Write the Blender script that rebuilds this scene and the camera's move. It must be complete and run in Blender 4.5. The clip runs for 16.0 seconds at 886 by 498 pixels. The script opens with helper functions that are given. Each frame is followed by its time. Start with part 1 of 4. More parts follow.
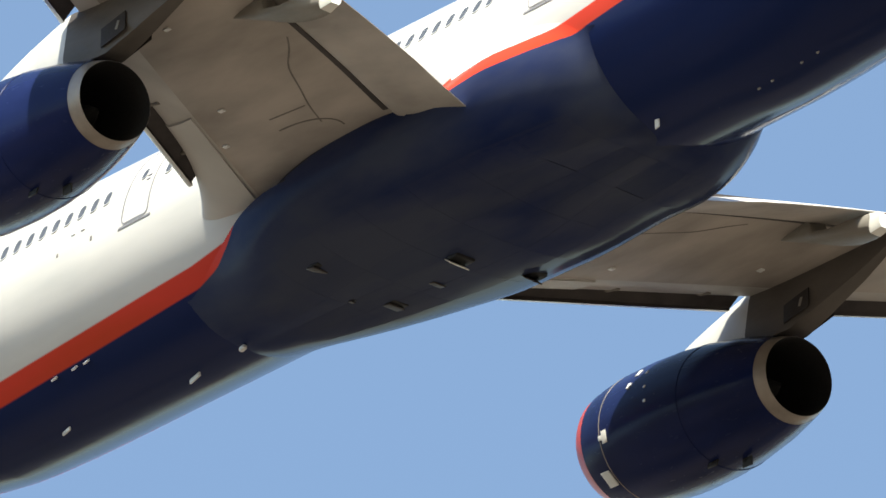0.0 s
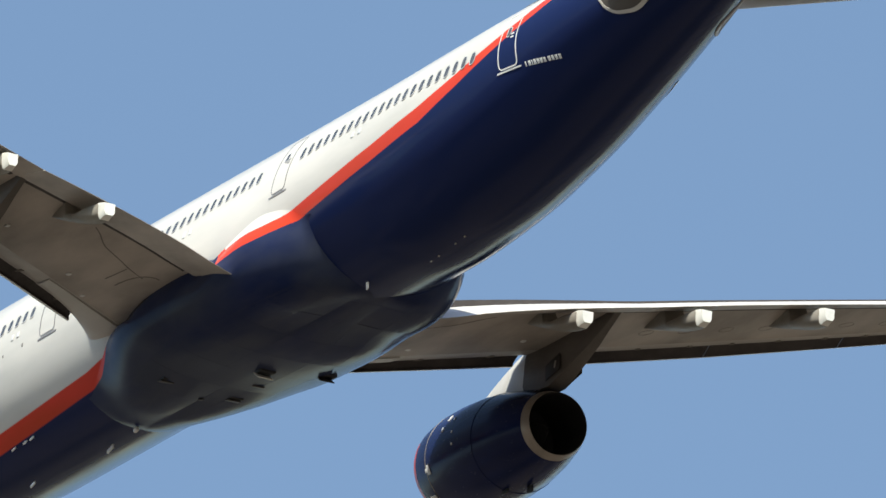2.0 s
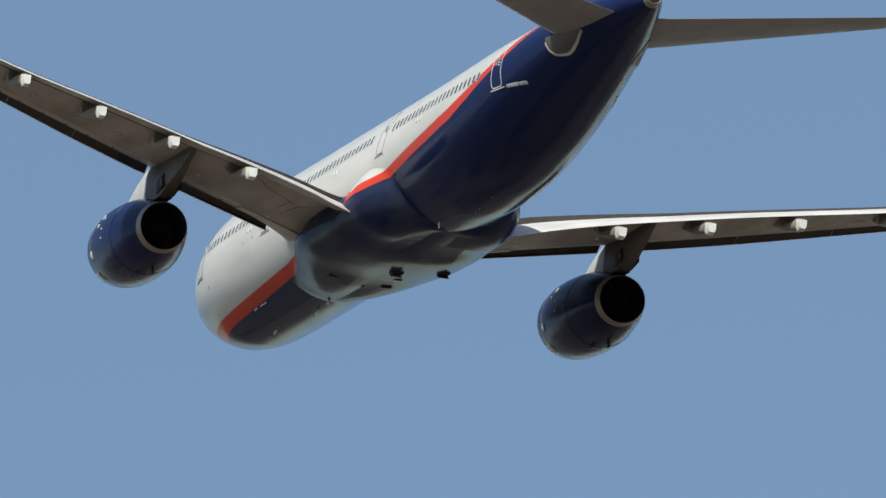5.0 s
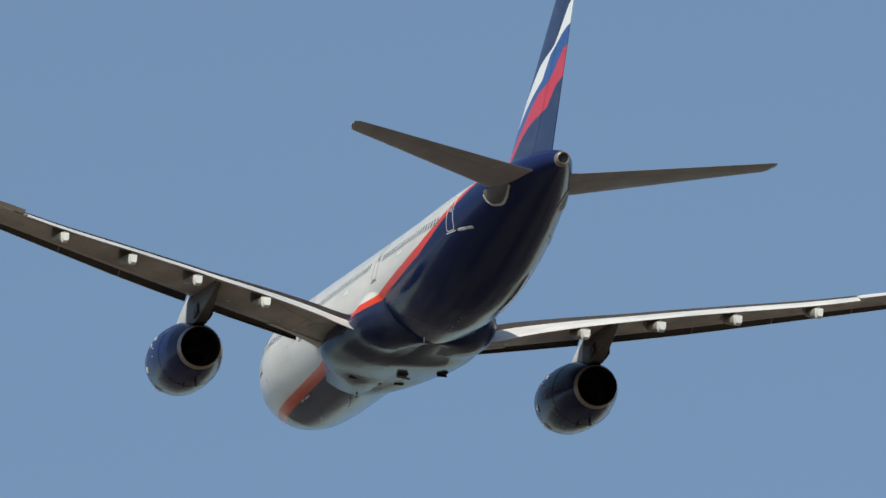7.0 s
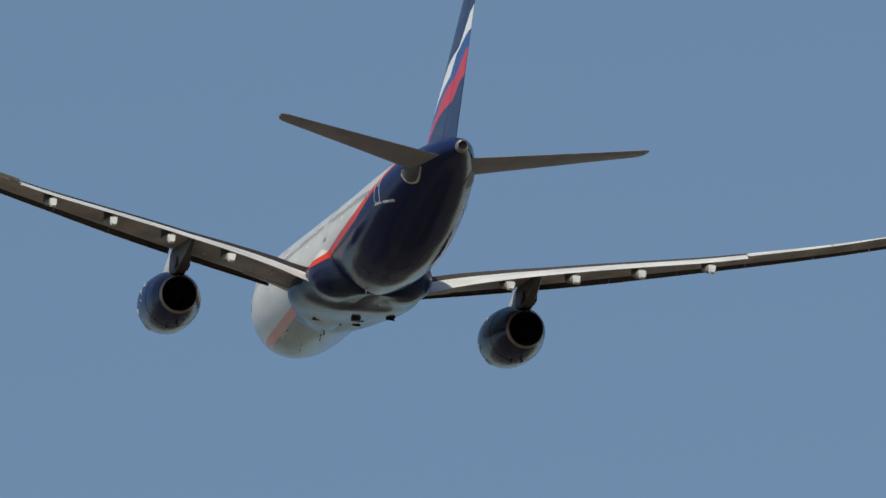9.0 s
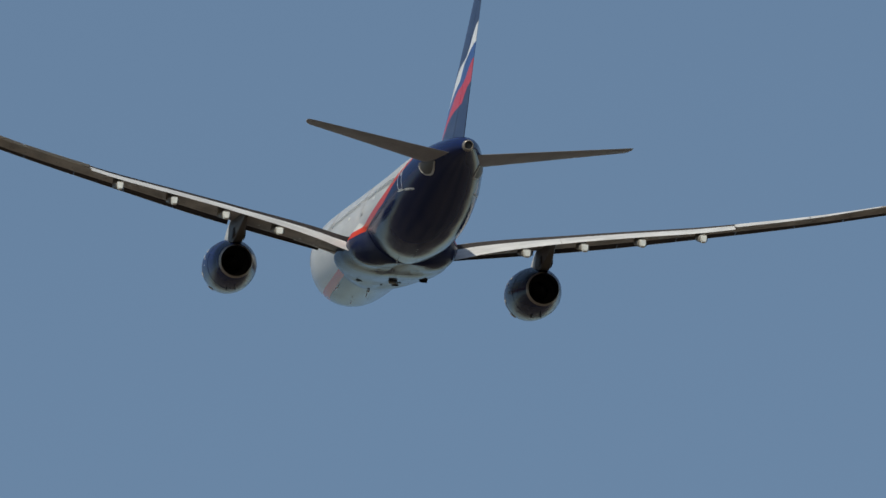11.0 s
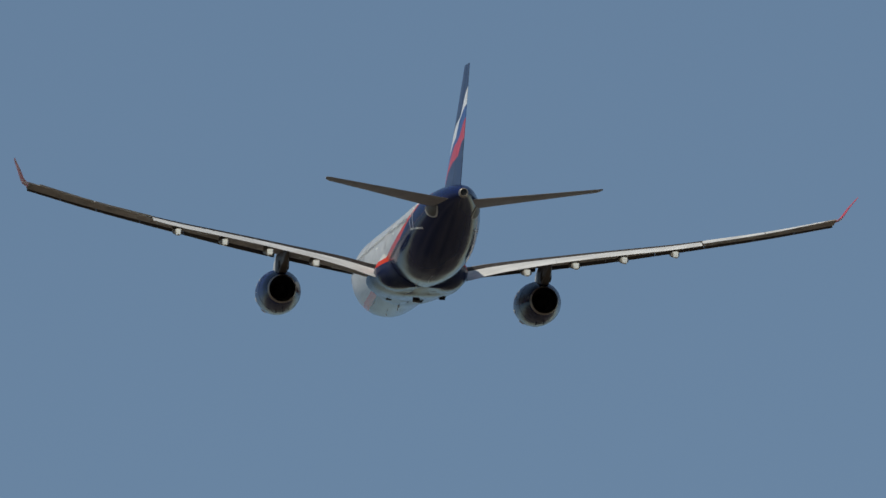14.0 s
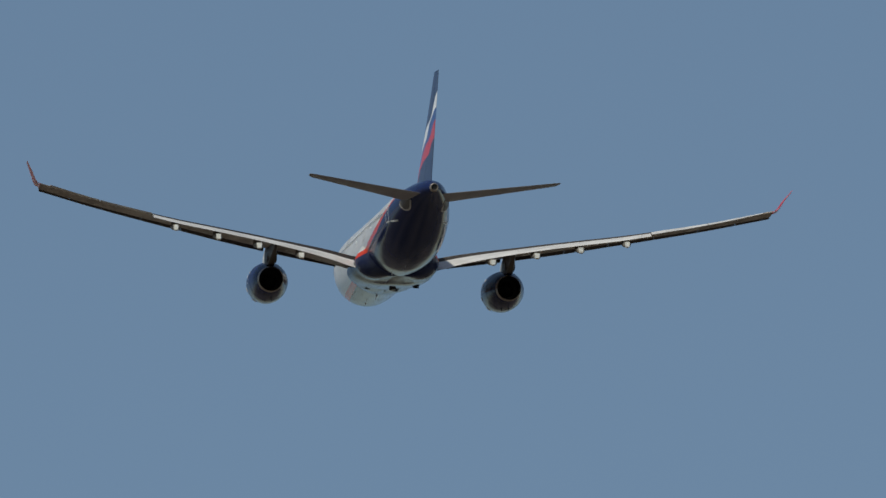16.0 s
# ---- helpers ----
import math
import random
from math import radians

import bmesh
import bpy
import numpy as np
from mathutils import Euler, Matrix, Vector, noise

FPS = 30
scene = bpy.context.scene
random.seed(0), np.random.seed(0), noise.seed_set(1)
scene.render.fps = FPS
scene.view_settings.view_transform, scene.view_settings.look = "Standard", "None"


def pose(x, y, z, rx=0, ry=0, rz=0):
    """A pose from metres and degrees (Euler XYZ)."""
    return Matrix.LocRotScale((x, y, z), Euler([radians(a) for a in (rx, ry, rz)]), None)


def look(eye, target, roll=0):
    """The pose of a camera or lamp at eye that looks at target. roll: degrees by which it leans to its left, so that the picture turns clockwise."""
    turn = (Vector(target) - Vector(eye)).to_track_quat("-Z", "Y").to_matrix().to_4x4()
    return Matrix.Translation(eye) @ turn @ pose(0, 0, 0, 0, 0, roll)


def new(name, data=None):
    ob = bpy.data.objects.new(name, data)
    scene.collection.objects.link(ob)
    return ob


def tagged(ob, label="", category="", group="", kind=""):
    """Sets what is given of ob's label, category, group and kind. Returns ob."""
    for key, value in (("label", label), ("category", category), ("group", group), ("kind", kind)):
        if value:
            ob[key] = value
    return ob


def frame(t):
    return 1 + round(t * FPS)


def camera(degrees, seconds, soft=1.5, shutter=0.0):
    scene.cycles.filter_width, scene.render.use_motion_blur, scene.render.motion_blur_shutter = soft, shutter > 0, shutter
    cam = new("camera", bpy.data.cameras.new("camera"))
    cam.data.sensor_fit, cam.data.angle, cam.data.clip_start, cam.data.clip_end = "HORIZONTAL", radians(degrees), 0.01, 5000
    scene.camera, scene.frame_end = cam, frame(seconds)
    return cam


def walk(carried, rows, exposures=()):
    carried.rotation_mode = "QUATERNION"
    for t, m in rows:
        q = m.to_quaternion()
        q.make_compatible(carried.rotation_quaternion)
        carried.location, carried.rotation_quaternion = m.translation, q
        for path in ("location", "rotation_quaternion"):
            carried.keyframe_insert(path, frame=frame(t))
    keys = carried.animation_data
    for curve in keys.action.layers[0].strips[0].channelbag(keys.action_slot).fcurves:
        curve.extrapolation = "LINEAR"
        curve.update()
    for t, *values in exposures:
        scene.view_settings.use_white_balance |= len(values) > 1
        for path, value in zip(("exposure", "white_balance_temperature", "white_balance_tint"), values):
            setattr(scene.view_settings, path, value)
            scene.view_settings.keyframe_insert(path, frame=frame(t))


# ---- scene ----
FOV = 2.36386
EYE = (0.0, 0.0, 1.7)
CAMERA_ROWS = [
    (0.0, 126.3731, 0.6554, -36.5375),
    (0.5, 123.9637, 1.0684, -32.7331),
    (1.0, 121.8603, 1.0273, -30.1456),
    (1.5, 120.0499, 1.0057, -27.9462),
    (2.0, 118.4490, 0.6458, -25.8324),
    (2.5, 117.2096, -0.0604, -24.2846),
    (3.0, 116.0359, -0.8869, -23.0186),
    (3.5, 115.0167, -1.5617, -21.5728),
    (4.0, 114.2817, -1.7376, -19.9957),
    (4.2, 113.9462, -1.6733, -19.4257),
    (4.6, 113.4783, -1.4157, -18.2513),
    (5.0, 113.1063, -0.8382, -16.9623),
    (5.5, 112.7426, 0.0327, -15.3651),
    (5.9, 112.5003, 0.6039, -14.2328),
    (6.3, 112.2678, 0.8430, -13.3460),
    (6.5, 112.1645, 0.8082, -13.0623),
    (7.0, 112.0021, 0.8029, -12.3540),
    (7.5, 111.7138, 0.7274, -11.6474),
    (8.0, 111.4731, 0.6112, -10.8716),
    (8.5, 111.3117, 0.3420, -10.2589),
    (9.0, 111.0110, -0.3158, -9.9707),
    (9.5, 110.8270, -1.2847, -9.6727),
    (9.7, 110.7102, -1.4740, -9.4785),
    (10.1, 110.5400, -1.4886, -9.0093),
    (10.5, 110.3663, -1.2713, -8.4806),
    (11.0, 110.1457, -0.8369, -7.7959),
    (11.4, 109.9672, -0.4906, -7.2757),
    (11.8, 109.7870, -0.2628, -6.8202),
    (12.0, 109.7002, -0.2247, -6.6063),
    (12.5, 109.4674, 0.1888, -5.9971),
    (13.0, 109.2048, 0.6104, -5.5255),
    (13.5, 108.9578, 0.7627, -5.1374),
    (14.0, 108.6299, 0.4661, -4.9373),
    (14.5, 108.2845, -0.2975, -4.9274),
    (15.0, 107.8814, -0.5835, -4.7045),
    (15.5, 107.4853, -0.2531, -4.4003),
    (16.0, 107.0721, 0.4605, -4.0722),
]
FLIGHT_ROWS = [
    (0.0, 234.273, 308.941, 291.321, 13.3405, -0.4636, -1.2587),
    (0.5, 235.722, 355.415, 290.681, 12.7178, -0.4358, -0.6257),
    (1.0, 236.410, 401.063, 291.388, 12.5232, -0.2941, -0.3854),
    (1.5, 236.381, 445.932, 293.352, 12.1911, 0.0452, -0.2804),
    (2.0, 235.679, 490.068, 296.485, 11.7921, 0.5336, -0.3828),
    (2.5, 234.345, 533.521, 300.698, 11.3938, 0.9695, -0.4598),
    (3.0, 232.423, 576.337, 305.903, 11.2530, 1.2355, -0.4739),
    (3.5, 229.955, 618.562, 312.009, 11.0703, 1.4788, -0.4421),
    (4.0, 226.984, 660.241, 318.930, 11.3856, 1.4116, -0.1561),
    (4.5, 223.552, 701.421, 326.575, 11.4081, 1.4235, 0.1888),
    (5.0, 219.701, 742.145, 334.856, 11.5964, 1.4921, 0.2880),
    (5.5, 215.475, 782.459, 343.686, 11.8251, 1.5406, 0.3796),
    (6.0, 210.916, 822.407, 352.973, 12.0867, 1.5705, 0.4645),
    (6.5, 206.066, 862.033, 362.630, 12.3605, 1.6157, 0.4811),
    (7.0, 200.967, 901.381, 372.569, 12.3570, 1.7524, 0.4091),
    (7.5, 195.661, 940.495, 382.700, 12.4646, 1.8185, 0.3929),
    (8.0, 190.191, 979.419, 392.936, 12.5813, 1.8929, 0.2912),
    (8.5, 184.600, 1018.194, 403.186, 12.7337, 1.8821, 0.3140),
    (9.0, 178.930, 1056.866, 413.363, 12.7798, 1.9097, 0.2127),
    (9.5, 173.221, 1095.477, 423.378, 12.8236, 1.9023, 0.1754),
    (10.0, 167.518, 1134.069, 433.142, 13.0451, 1.8427, 0.2409),
    (10.5, 161.860, 1172.688, 442.566, 13.3871, 1.7401, 0.3854),
    (11.0, 156.291, 1211.375, 451.564, 13.7291, 1.6311, 0.5352),
    (11.5, 150.854, 1250.175, 460.045, 14.0231, 1.5171, 0.6918),
    (12.0, 145.588, 1289.131, 467.922, 14.2347, 1.4111, 0.8174),
    (12.5, 140.538, 1328.286, 475.105, 14.2860, 1.3056, 0.9608),
    (13.0, 135.743, 1367.684, 481.508, 14.1077, 1.2492, 1.0308),
    (13.5, 131.247, 1407.370, 487.041, 13.8576, 1.2035, 1.0788),
    (14.0, 127.091, 1447.388, 491.616, 13.3285, 1.1617, 1.1921),
    (14.5, 123.316, 1487.782, 495.145, 12.8628, 1.1825, 1.0868),
    (15.0, 119.965, 1528.598, 497.540, 12.3326, 1.0722, 1.3955),
    (15.5, 117.079, 1569.880, 498.713, 11.7850, 0.9854, 1.6476),
    (16.0, 114.699, 1611.676, 498.575, 11.2527, 0.9026, 1.8944),
]
cam = camera(FOV, 16.0, soft=1.5)
STOPS = [(0.0, 1.04), (0.5, 1.04), (1.0, 0.90), (1.5, 0.66), (3.5, 0.10), (7.0, -0.16), (9.7, -0.50), (12.5, -0.64), (16.0, -0.76)]
EXPOSURES = [(t, stops, 6850 if t < 1.2 else 6700 if t < 2 else 6500, 5) for t, stops in STOPS]
walk(cam, [(t, pose(*EYE, rx, ry, rz)) for t, rx, ry, rz in CAMERA_ROWS], EXPOSURES)

# ---------------------------------------------------------------- light
SUN_EL, SUN_AZ = radians(44), radians(226)      # azimuth clockwise from +Y: behind and to the left of the flight
world = bpy.data.worlds.new("sky")
scene.world = world
world.use_nodes = True
wn = world.node_tree.nodes
sky = wn.new("ShaderNodeTexSky")
sky.sky_type, sky.sun_disc = "NISHITA", False
sky.sun_elevation, sky.sun_rotation = SUN_EL, SUN_AZ
sky.air_density, sky.dust_density, sky.ozone_density = 1.0, 0.5, 0.80
world.node_tree.links.new(sky.outputs[0], wn["Background"].inputs[0])
wn["Background"].inputs[1].default_value = 0.13
sun_dir = Vector((math.sin(SUN_AZ) * math.cos(SUN_EL), math.cos(SUN_AZ) * math.cos(SUN_EL), math.sin(SUN_EL)))
sun = new("sun", bpy.data.lights.new("sun", "SUN"))
sun.data.energy, sun.data.angle, sun.data.color = 4.6, radians(0.53), (1.0, 0.94, 0.83)
sun.matrix_world = look(sun_dir * 100, (0, 0, 0))

# ---------------------------------------------------------------- materials


class Nodes:
    """A small builder for node materials."""

    def __init__(self, name):
        self.mat = bpy.data.materials.new(name)
        self.mat.use_nodes = True
        self.tree = self.mat.node_tree
        self.bsdf = self.tree.nodes["Principled BSDF"]

    def add(self, kind, **props):
        n = self.tree.nodes.new(kind)
        for k, v in props.items():
            setattr(n, k, v)
        return n

    def link(self, a, b):
        self.tree.links.new(a, b)

    def put(self, name, value):
        self.bsdf.inputs[name].default_value = value

    def math(self, op, a, b=0.0, clamp=False):
        n = self.add("ShaderNodeMath", operation=op, use_clamp=clamp)
        for i, v in enumerate((a, b)):
            if isinstance(v, (int, float)):
                n.inputs[i].default_value = v
            else:
                self.link(v, n.inputs[i])
        return n.outputs[0]

    def mix(self, fac, a, b):
        n = self.add("ShaderNodeMix", data_type="RGBA")
        for sock, v in ((n.inputs[0], fac), (n.inputs[6], a), (n.inputs[7], b)):
            if isinstance(v, (int, float)):
                sock.default_value = v
            elif isinstance(v, tuple):
                sock.default_value = (*v, 1)
            else:
                self.link(v, sock)
        return n.outputs[2]

    def noise(self, scale, detail=4.0, stretch=(1, 1, 1), low=0.4, high=0.6):
        tc = self.add("ShaderNodeTexCoord")
        mp = self.add("ShaderNodeMapping")
        mp.inputs["Scale"].default_value = stretch
        self.link(tc.outputs["Object"], mp.inputs[0])
        n = self.add("ShaderNodeTexNoise")
        n.inputs["Scale"].default_value, n.inputs["Detail"].default_value = scale, detail
        self.link(mp.outputs[0], n.inputs["Vector"])
        mr = self.add("ShaderNodeMapRange")
        mr.inputs[1].default_value, mr.inputs[2].default_value = low, high
        self.link(n.outputs[0], mr.inputs[0])
        return mr.outputs[0]

    def ramp(self, fac, stops):
        n = self.add("ShaderNodeValToRGB")
        e = n.color_ramp.elements
        while len(e) < len(stops):
            e.new(0.5)
        for el, (p, c) in zip(e, stops):
            el.position = p
            el.color = (c, c, c, 1) if isinstance(c, float) else (*c, 1)
        self.link(fac, n.inputs[0])
        return n.outputs[0]

    def bump(self, height, strength=0.1, distance=0.01):
        n = self.add("ShaderNodeBump")
        n.inputs["Strength"].default_value, n.inputs["Distance"].default_value = strength, distance
        self.link(height, n.inputs["Height"])
        self.link(n.outputs[0], self.bsdf.inputs["Normal"])


NAVY, RED, SILVER = (0.011, 0.020, 0.076), (0.62, 0.056, 0.036), (0.61, 0.595, 0.565)


def simple(name, color, rough=0.5, metal=0.0, vary=0.15, scale=1.5, stretch=(1, 1, 1), coat=0.0, spec=0.5):
    m = Nodes(name)
    dirt = m.math("MULTIPLY", m.noise(scale, 6, stretch, 0.35, 0.7), 1.0)
    m.link(m.mix(dirt, color, tuple(c * (1 - vary) for c in color)), m.bsdf.inputs["Base Color"])
    fine = m.noise(scale * 9, 3, stretch, 0.3, 0.7)
    m.link(m.math("ADD", m.math("MULTIPLY", fine, 0.12), rough - 0.06), m.bsdf.inputs["Roughness"])
    m.put("Metallic", metal)
    m.put("Specular IOR Level", spec)
    m.put("Coat Weight", coat)
    m.put("Coat Roughness", 0.06)
    m.bump(fine, 0.02, 0.003)
    return m.mat


Y_LOW, Y_SPAN = -34.0, 60.0
STRIPE_TOP = [(-34, 3.0), (-25.5, 2.35), (-23, 1.42), (-20.9, 0.66), (-17.6, -0.12), (-15.4, -0.53), (-12.5, -0.88), (-9.8, -1.14), (-6.9, -1.42),
              (-2, -1.48), (8.2, -2.27), (13, -2.40), (18, -2.53), (22, -2.65), (26, -2.8)]
STRIPE_LOW = [(-34, 3.0), (-27, 2.35), (-24.3, 1.42), (-22, 0.66), (-17.7, -0.48), (-15.5, -0.98), (-12.5, -1.31), (-10, -1.53), (-6.8, -1.80),
              (-2, -1.88), (8.4, -2.66), (13, -2.76), (18.5, -2.86), (22, -2.95), (26, -3.1)]
FAIRING_TOP = [(-34, -1.20), (-9, -1.21), (-7.2, -1.40), (-5.5, -1.60), (-4.2, -1.66), (-3.2, -1.66), (-2.2, 1.5), (3.6, 1.5), (4.2, -1.2), (4.8, -1.36), (5.6, -1.62), (6.4, -1.92), (7.3, -2.17), (8.4, -2.28), (26, -2.3)]
FAIRING_LOW = [(-34, -1.60), (-9, -1.61), (-7.2, -1.81), (-5.5, -2.03), (-4.2, -2.10), (-3.0, -2.13), (-2.0, 1.2), (3.6, 1.2), (4.2, -1.22), (4.8, -1.42), (5.6, -1.86), (6.4, -2.28), (7.3, -2.55), (8.4, -2.67), (26, -2.7)]


def livery(name, top_line, low_line, gloss=0.10, spec=0.036, mottle=NAVY):
    """Silver above, a red-orange stripe that sweeps up aft, dark blue below."""
    m = Nodes(name)
    tc = m.add("ShaderNodeTexCoord")
    sep = m.add("ShaderNodeSeparateXYZ")
    m.link(tc.outputs["Object"], sep.inputs[0])
    pos = m.math("DIVIDE", m.math("SUBTRACT", sep.outputs[1], Y_LOW), Y_SPAN)

    def above(line):
        h = m.ramp(pos, [((y - Y_LOW) / Y_SPAN, (z + 4) / 8) for y, z in line])
        z = m.math("DIVIDE", m.math("ADD", sep.outputs[2], 4.0), 8.0)
        return m.math("ADD", m.math("MULTIPLY", m.math("SUBTRACT", z, h), 260.0), 0.5, True)

    grime = m.noise(0.9, 6, (1, 0.18, 1), 0.45, 0.75)
    white = m.mix(grime, SILVER, (0.50, 0.50, 0.48))
    # dark blue mottled with the second tone passed in
    navy = m.mix(m.noise(0.5, 6, (1, 0.3, 1), 0.35, 0.6), m.mix(grime, NAVY, (0.014, 0.024, 0.085)), mottle)
    red = m.mix(grime, RED, (0.52, 0.055, 0.026))
    color = m.mix(above(low_line), navy, red)
    color = m.mix(above(top_line), color, white)
    m.link(color, m.bsdf.inputs["Base Color"])
    fine = m.noise(1.6, 4, (1, 0.25, 1), 0.3, 0.7)
    m.link(m.math("ADD", m.math("MULTIPLY", fine, 0.08), gloss), m.bsdf.inputs["Roughness"])
    m.put("Specular IOR Level", spec)
    wave = m.noise(0.7, 2, (1, 1, 1), 0.2, 0.8)
    m.bump(wave, 0.05, 0.02)
    return m.mat


def fin_paint():
    """Dark blue with a waving white, blue and red ribbon that climbs aft."""
    m = Nodes("fin_paint")
    tc = m.add("ShaderNodeTexCoord")
    sep = m.add("ShaderNodeSeparateXYZ")
    m.link(tc.outputs["Object"], sep.inputs[0])
    pos = m.math("DIVIDE", m.math("ADD", sep.outputs[1], 36.0), 16.0)
    color = NAVY
    for line, paint in zip(RIBBON, (RED_FIN, (0.025, 0.085, 0.30), (0.90, 0.90, 0.90), NAVY)):
        h = m.ramp(pos, [((y + 36) / 16, (z + 0.34 - 0.02 * (y + 29)) / 10) for y, z in line])
        over = m.math("ADD", m.math("MULTIPLY", m.math("SUBTRACT", m.math("DIVIDE", sep.outputs[2], 10.0), h), 300.0), 0.5, True)
        color = m.mix(over, color, paint)
    grime = m.noise(1.2, 5, (1, 0.4, 1), 0.5, 0.8)
    dull = m.mix(0.12, color, (0.25, 0.25, 0.25))
    m.link(m.mix(grime, color, dull), m.bsdf.inputs["Base Color"])
    m.put("Roughness", 0.34)
    m.put("Coat Weight", 0.3)
    m.put("Coat Roughness", 0.1)
    return m.mat


RIBBON = [  # lower edges of red, blue, white and of the dark blue above: y, z
    [(-35, 4.5), (-33.4, 4.48), (-32.2, 4.40), (-31.2, 4.15), (-30.5, 3.75), (-29.9, 3.35), (-29.0, 3.22), (-28.0, 3.12), (-26.8, 2.9), (-25.6, 2.5), (-24, 1.9)],
    [(-35.5, 5.92), (-34.2, 5.88), (-33.2, 5.84), (-32.2, 5.65), (-31.4, 5.25), (-30.6, 4.75), (-29.7, 4.42), (-28.6, 4.25), (-27.6, 3.9), (-26.4, 3.35), (-24, 2.4)],
    [(-35, 6.72), (-33.6, 6.68), (-32.6, 6.58), (-31.8, 6.35), (-31.0, 6.0), (-30.2, 5.72), (-29.6, 5.25), (-29.0, 4.75), (-28.0, 4.45), (-26.5, 3.95), (-24, 3.0)],
    [(-34.6, 7.95), (-33.6, 7.85), (-32.8, 7.55), (-32.1, 7.05), (-31.4, 6.5), (-30.7, 6.05), (-30.0, 5.85), (-29.2, 5.7), (-28.2, 5.4), (-26.8, 4.75), (-25.5, 4.2)]]
RED_FIN = (0.62, 0.022, 0.035)

PAINT = livery("livery_paint", STRIPE_TOP, STRIPE_LOW)
FAIRING_PAINT = livery("fairing_paint", FAIRING_TOP, FAIRING_LOW, 0.13, 0.014, (0.046, 0.055, 0.090))
FIN = fin_paint()
WING_GREY = simple("wing_grey_paint", (0.50, 0.445, 0.395), 0.60, 0.0, 0.42, 0.8, (1, 0.3, 1), 0.0, 0.2)
FLAP_GREY = simple("flap_grey_paint", (0.68, 0.66, 0.64), 0.50, 0.0, 0.25, 1.1, (0.4, 1, 1), 0.0, 0.25)
STAB_GREY = simple("tail_grey_paint", (0.31, 0.295, 0.31), 0.50, 0.0, 0.24, 0.9, (1, 0.4, 1), 0.0, 0.35)
# body grey set darker for wing shade; tip tone near white for sunlight
FAIRING_GREY = simple("fairing_grey_shaded", (0.26, 0.24, 0.21), 0.55, 0.0, 0.25, 1.4, (1, 0.3, 1), 0.0, 0.2)
FAIRING_TIP = simple("pale_paint_sunlit_tip", (0.86, 0.85, 0.79), 0.40, 0.0, 0.15, 2.0)
SLAT_METAL = simple("slat_bare_metal", (0.55, 0.55, 0.54), 0.38, 0.7, 0.2, 1.2)
DARK_BAY_GAP = simple("bay_primer_and_gap_shade", (0.062, 0.052, 0.050), 0.7, 0.0, 0.4, 2.5)
NACELLE = simple("nacelle_blue_paint", (0.011, 0.019, 0.080), 0.22, 0.0, 0.35, 1.0, (1, 0.3, 1), 0.0, 0.09)
LIP_RED = simple("inlet_lip_red", (0.55, 0.055, 0.03), 0.36, 0.0, 0.15, 2.0)
NOZZLE = simple("nozzle_metal", (0.33, 0.285, 0.245), 0.42, 0.5, 0.25, 2.0)
# one near-black tone for nozzle liner, exhaust cone and fan face
ENGINE_BLACK = simple("exhaust_near_black", (0.016, 0.015, 0.016), 0.75, 0.0, 0.4, 2.0)
# two pylon tones: grey darkened for wing shade, pale for the sunlit nose
PYLON_GREY = simple("pylon_grey_shaded", (0.125, 0.11, 0.098), 0.50, 0.0, 0.35, 1.3, (1, 0.3, 1), 0.0, 0.25)
PYLON_SUNLIT = simple("pylon_sunlit_pale", (0.62, 0.61, 0.57), 0.42, 0.0, 0.15, 1.3)
LEADING_EDGE = simple("leading_edge_pale_paint", (0.54, 0.515, 0.48), 0.45, 0.0, 0.2, 1.0, (0.4, 1, 1), 0.0, 0.3)
PYLON_HOT = simple("pylon_heat_panel", (0.055, 0.05, 0.05), 0.6, 0.0, 0.3, 2.0, (1, 1, 1), 0.0, 0.08)
WHITE_MARK = simple("white_marking", (0.74, 0.74, 0.73), 0.4, 0.0, 0.1, 3.0)
LINE_GREY = simple("door_outline_grey", (0.26, 0.26, 0.27), 0.5, 0.0, 0.15, 3.0)
GLASS = simple("cabin_window_glass", (0.10, 0.105, 0.115), 0.12, 0.0, 0.2, 3.0)
BLACK = simple("black_opening", (0.008, 0.008, 0.009), 0.6, 0.0, 0.3, 3.0)
WINGLET_RED = simple("winglet_red_paint", (0.60, 0.05, 0.07), 0.36, 0.0, 0.15, 2.0)
SEAL = simple("panel_seal_dark", (0.19, 0.17, 0.15), 0.6, 0.0, 0.3, 3.0)
LAMP_LENS = simple("lamp_lens_glint", (0.75, 0.75, 0.74), 0.15, 0.0, 0.1, 4.0)


def soil():
    m = Nodes("dry_grassland")
    field = m.noise(0.0035, 5, (1, 1, 1), 0.47, 0.53)      # pale dry fields and dark scrub, unseen, patched for the belly's reflections
    small = m.noise(0.6, 6, (1, 1, 1), 0.3, 0.7)
    pale = m.mix(small, (0.195, 0.152, 0.118), (0.165, 0.130, 0.098))
    dark = m.mix(small, (0.050, 0.041, 0.030), (0.036, 0.031, 0.021))
    m.link(m.mix(field, dark, pale), m.bsdf.inputs["Base Color"])
    m.put("Roughness", 0.95)
    m.bump(small, 0.5, 0.1)
    return m.mat


# ---------------------------------------------------------------- ground
UNSEEN_HILLS = 1500.0


